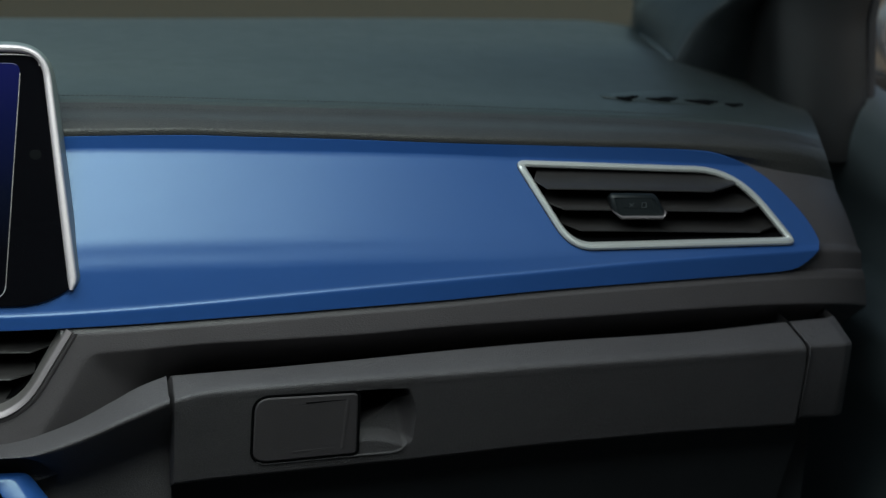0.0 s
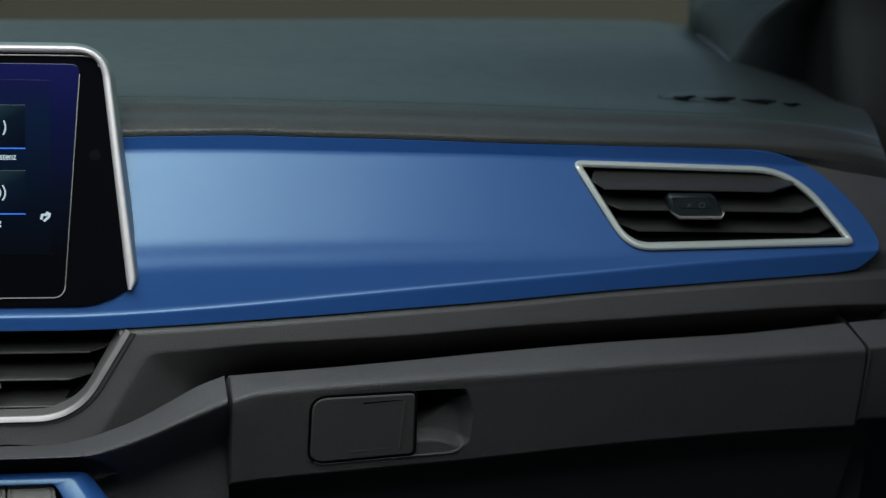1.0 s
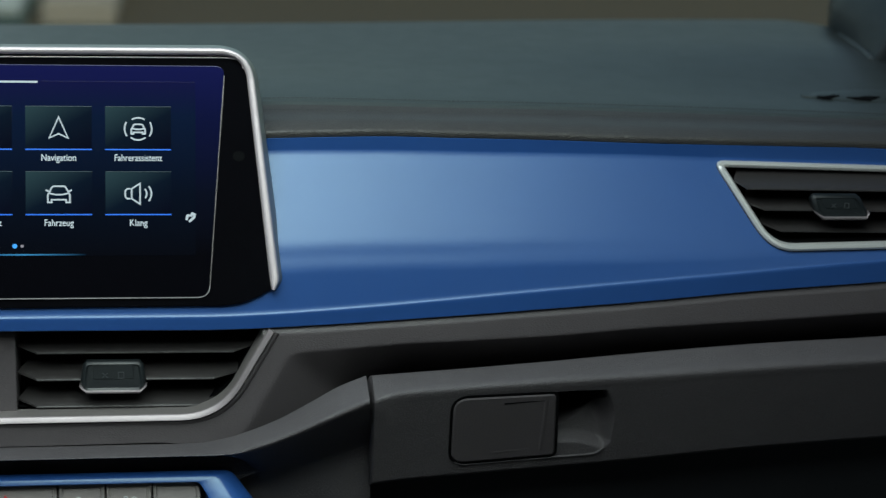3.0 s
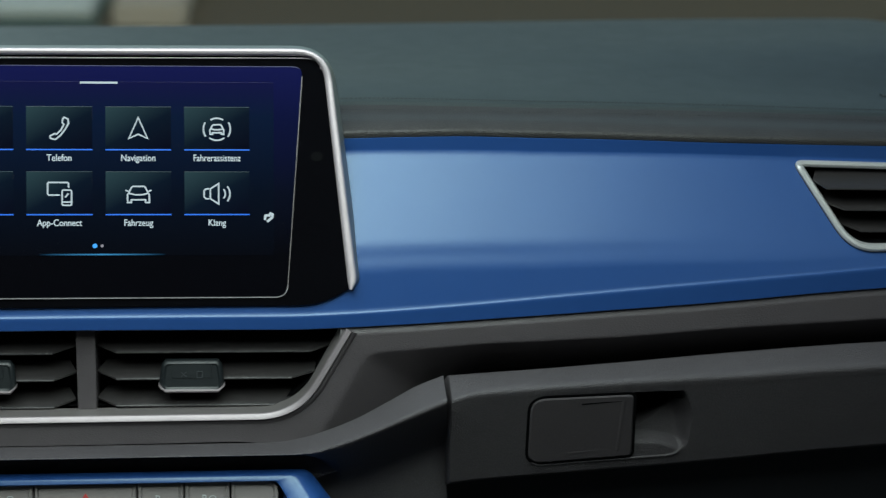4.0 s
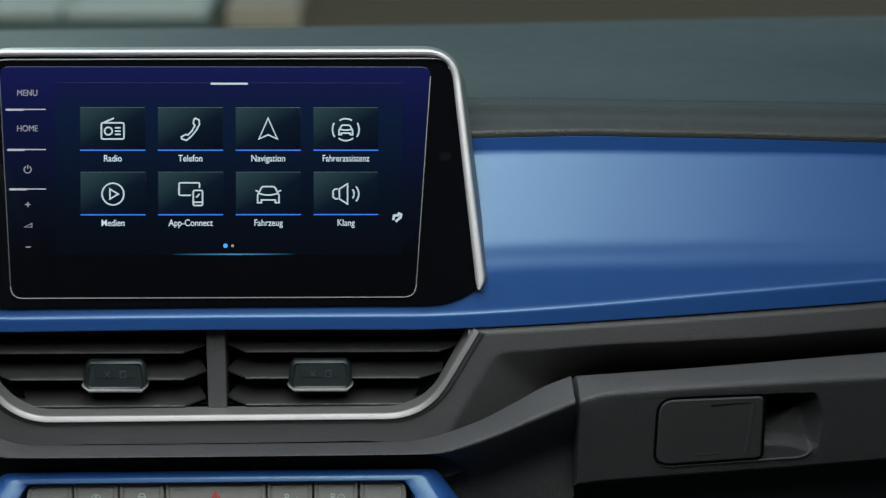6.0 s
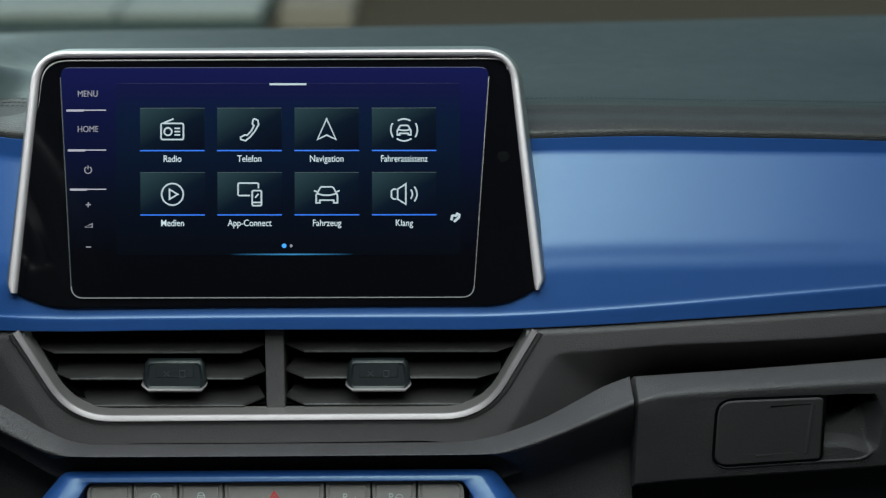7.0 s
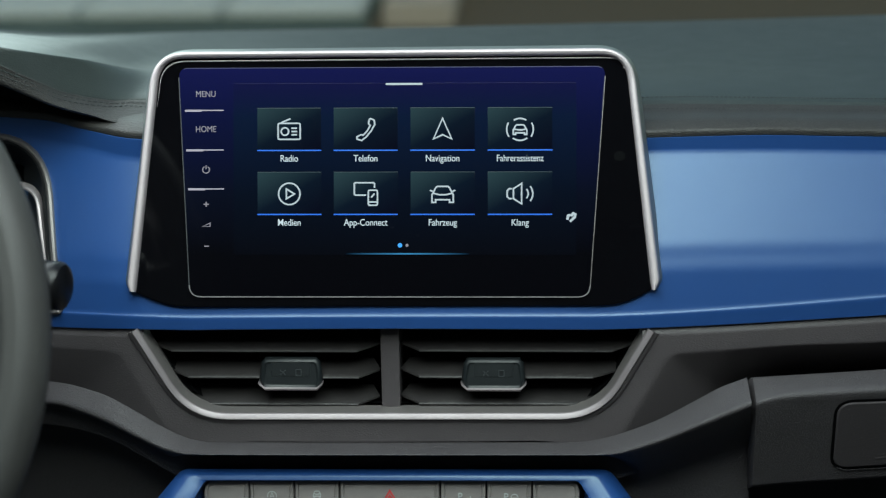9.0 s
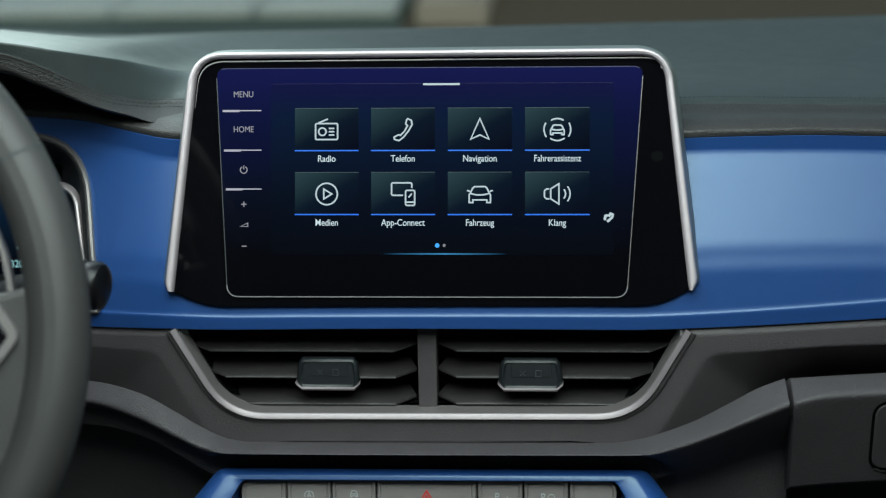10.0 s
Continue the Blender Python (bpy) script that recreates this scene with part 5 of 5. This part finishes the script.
part("seal", tube([(0.742, 0.350, 0.980), (0.747, 0.338, 1.05), (0.749, 0.298, 1.085), (0.714, 0.078, 1.30), (0.662, -0.092, 1.49)], 0.0085, 10), DEEP, pillar, "black rubber seal")

door = thing("front_door", (0.80, -0.20, 0.40), "closed front door with dark plastic trim", "door")


def door_row(y):
    t = step(y, 0.05, 0.33)
    top = mixed(0.985, 1.005, t)
    pts = [(0.835, top - 0.02), (0.800, top), (0.775, top - 0.010), (0.768 - 0.004 * t, top - 0.05), (0.785, 0.900), (0.780, 0.865), (0.752, 0.845), (0.752, 0.80), (0.775, 0.74), (0.775, 0.45), (0.80, 0.40)]
    return [(p[0], y, p[1]) for p in fillet(pts, [0, 0.012, 0.012, 0.03, 0.02, 0.008, 0.01, 0.02, 0.03, 0.03, 0], 4)]


part("trim", net([door_row(y) for y in spread(-1.2, 0.52, 60)]), DOORTRIM, door, "grained dark door trim")
rows = []
for z in spread(0.945, 1.19, 24):
    lean = 0.25 * max(0.0, z - 1.06)
    pts = [(0.706, 0.34), (0.704 - lean * 0.2, 0.262 - lean), (0.722, 0.243 - lean), (0.756, 0.236 - lean), (0.774, 0.243 - lean), (0.778, 0.262 - lean), (0.776, 0.34)]
    rows.append([(p[0] + 0.13 * max(0.0, 1.06 - z), p[1], z) for p in fillet(pts, [0, 0.01, 0.016, 0.016, 0.006, 0.01, 0], 4)])
part("corner_panel", net(rows), BLACK, door, "dark corner panel in front of the window")
part("corner_edge", tube([(0.788, 0.252, 0.99), (0.780, 0.250, 1.06), (0.778, 0.238, 1.10), (0.774, 0.215, 1.19)], 0.0045, 8), VOID, door, "black window channel")
part("handle_bowl", plate(rounded([(-0.08, 0.93, 0.02), (0.06, 0.93, 0.02), (0.06, 0.96, 0.014), (-0.08, 0.96, 0.014)], 4), -0.766, -0.785, 0.002), BLACK, door)
bpy.data.objects["handle_bowl"].matrix_basis = Matrix.Rotation(radians(90), 4, "Z")

mirror = thing("door_mirror", (1.03, 0.62, 0.92), "door mirror in a grey housing outside the window", "mirror")
rows = []
for k in spread(0, 1, 8):
    s = math.sqrt(max(0.0, 1 - (k * 0.97) ** 2))
    rows.append([(1.062 + 0.10 * s * math.cos(a), 0.60 + 0.10 * k, 0.990 + 0.060 * s * math.sin(a)) for a in (2 * math.pi * j / 20 for j in range(20))])
part("housing", caps(net(rows, closed_v=True), rows), mat("grey_paint", (0.16, 0.17, 0.18), 0.25, coat=0.6, var=0.04, fine=0.02), mirror, "grey painted housing")
part("stay", box(0.86, 0.98, 0.60, 0.66, 0.92, 0.95, 0.006), BLACK, mirror)

# ---------------------------------------------------------------- cabin shell
def slab(name, pts, thick, material, label, category, kind="structure"):
    """A flat panel with thickness from a ring of corners."""
    p = [Vector(q) for q in pts]
    n = (p[1] - p[0]).cross(p[2] - p[0]).normalized() * thick
    rows = [p, [q + n for q in p]]
    return tagged(part(name, caps(net(rows, closed_v=True), rows), material, None, smooth=False), label, category, kind=kind)


# roof with its window opening: four strips round the opening
RZ = 1.53
for name, a in (("ceiling", (-0.62, 0.62, -0.16, -0.10)), ("ceiling", (-0.62, 0.62, -2.2, -0.98)), ("ceiling", (-0.62, -0.40, -0.98, -0.16)), ("ceiling", (0.44, 0.62, -0.98, -0.16))):
    x0, x1, y0, y1 = a
    slab(name, [(x0, y0, RZ), (x1, y0, RZ), (x1, y1, RZ), (x0, y1, RZ)], 0.03, LINING, "black fabric headlining of the roof", "ceiling")
ROOF_GLASS = bpy.data.materials.new("tinted_roof_glass")
ROOF_GLASS.use_nodes = True
_r = ROOF_GLASS.node_tree.nodes
_rt, _rg, _rm = _r.new("ShaderNodeBsdfTransparent"), _r.new("ShaderNodeBsdfGlossy"), _r.new("ShaderNodeMixShader")
_rm.inputs["Fac"].default_value = 0.05
_rt.inputs["Color"].default_value = (0.76, 0.90, 0.89, 1)
_rg.inputs["Roughness"].default_value = 0.02
ROOF_GLASS.node_tree.links.new(_rt.outputs["BSDF"], _rm.inputs[1])
ROOF_GLASS.node_tree.links.new(_rg.outputs["BSDF"], _rm.inputs[2])
ROOF_GLASS.node_tree.links.new(_rm.outputs["Shader"], _r["Material Output"].inputs["Surface"])
slab("roof_window", [(-0.41, -0.99, 1.562), (0.45, -0.99, 1.562), (0.45, -0.15, 1.562), (-0.41, -0.15, 1.562)], 0.005, ROOF_GLASS, "large green-tinted glass panel in the roof", "window")
slab("floor", [(-0.9, -2.2, 0.30), (0.9, -2.2, 0.30), (0.9, 0.7, 0.30), (-0.9, 0.7, 0.30)], -0.03, CARPET, "black carpeted cabin floor", "floor")
# plain dark panel added to close the unseen rear, without its window
slab("wall_rear", [(-0.9, -2.2, 0.30), (0.9, -2.2, 0.30), (0.75, -2.2, 1.53), (-0.75, -2.2, 1.53)], 0.03, CARPET, "added dark panel closing the unseen rear of the cabin", "wall")
slab("wall_front", [(-0.9, 0.52, 0.30), (0.9, 0.52, 0.30), (0.9, 0.52, 0.960), (-0.9, 0.52, 0.960)], -0.03, CARPET, "dark bulkhead behind the dashboard", "wall")
slab("wall_left", [(-0.80, -2.2, 0.30), (-0.80, 0.52, 0.30), (-0.80, 0.52, 1.00), (-0.80, -2.2, 1.00)], -0.03, DOORTRIM, "dark door trim on the driver's side", "wall")
slab("wall_right", [(0.86, -2.2, 0.30), (0.86, 0.75, 0.30), (0.86, 0.75, 0.94), (0.86, -2.2, 0.94)], 0.03, DOORTRIM, "dark door shell on the passenger's side", "wall")
# unseen panels added at window height to hold back light from the sides
slab("light_block_left", [(-0.78, -2.2, 1.00), (-0.78, -0.05, 1.00), (-0.64, -0.12, 1.53), (-0.64, -2.2, 1.53)], -0.03, DOORTRIM, "added dark panel that keeps out light at the side windows", "wall")
slab("light_block_right", [(0.80, -2.2, 0.98), (0.80, 0.10, 0.98), (0.63, 0.02, 1.55), (0.63, -2.2, 1.55)], 0.03, DOORTRIM, "added dark panel that keeps out light at the side windows", "wall")
screen = slab("windscreen", [(-0.68, 0.555, 0.965), (0.68, 0.555, 0.965), (0.60, -0.10, 1.52), (-0.60, -0.10, 1.52)], 0.005, GLASS, "clear laminated windscreen", "window")
screen.visible_shadow = False

# ---------------------------------------------------------------- outside
EARTH = mat("brown_earth", (0.105, 0.080, 0.045), 0.95, fine=0.8, scale=30, var=0.45)
TURF = mat("dark_turf", (0.085, 0.115, 0.095), 0.95, fine=0.8, scale=30, var=0.35)
PAVING = mat("pale_paving", (0.56, 0.60, 0.56), 0.85, fine=0.5, scale=40, var=0.15)
STONE = mat("beige_stone", (0.42, 0.37, 0.30), 0.85, fine=0.5, scale=40, var=0.15)
tagged(part("ground", net([[(x, y, 0.0) for x in (-300, -20, 0, 20, 300)] for y in (-300, -20, 6, 12, 40, 300)]), EARTH, None, smooth=False), "brown bare earth outside the car", "ground", kind="structure")
tagged(part("turf", box(-9.0, -0.62, 4.2, 6.70, -0.05, 0.012), TURF, None, smooth=False), "strip of dark turf beside the paving", "grass", kind="structure")
paving = tagged(part("pavement", box(-9.2, -0.62, 6.71, 16.0, -0.05, 0.02), TURF, None, smooth=False), "pale paving of large slabs", "pavement", kind="structure")
for i in range(13):
    for j in range(4):
        x1 = -0.66 - 0.62 * i
        part("paving_slab", box(x1 - 0.595, x1, 6.76 + 1.2 * j, 7.90 + 1.2 * j, 0.0, 0.05, 0.008), PAVING, paving)
tagged(part("kerb_stone", box(-0.56, -0.26, 6.6, 9.6, -0.05, 0.10, 0.02), STONE, None), "beige kerb stone at the edge of the paving", "kerb")
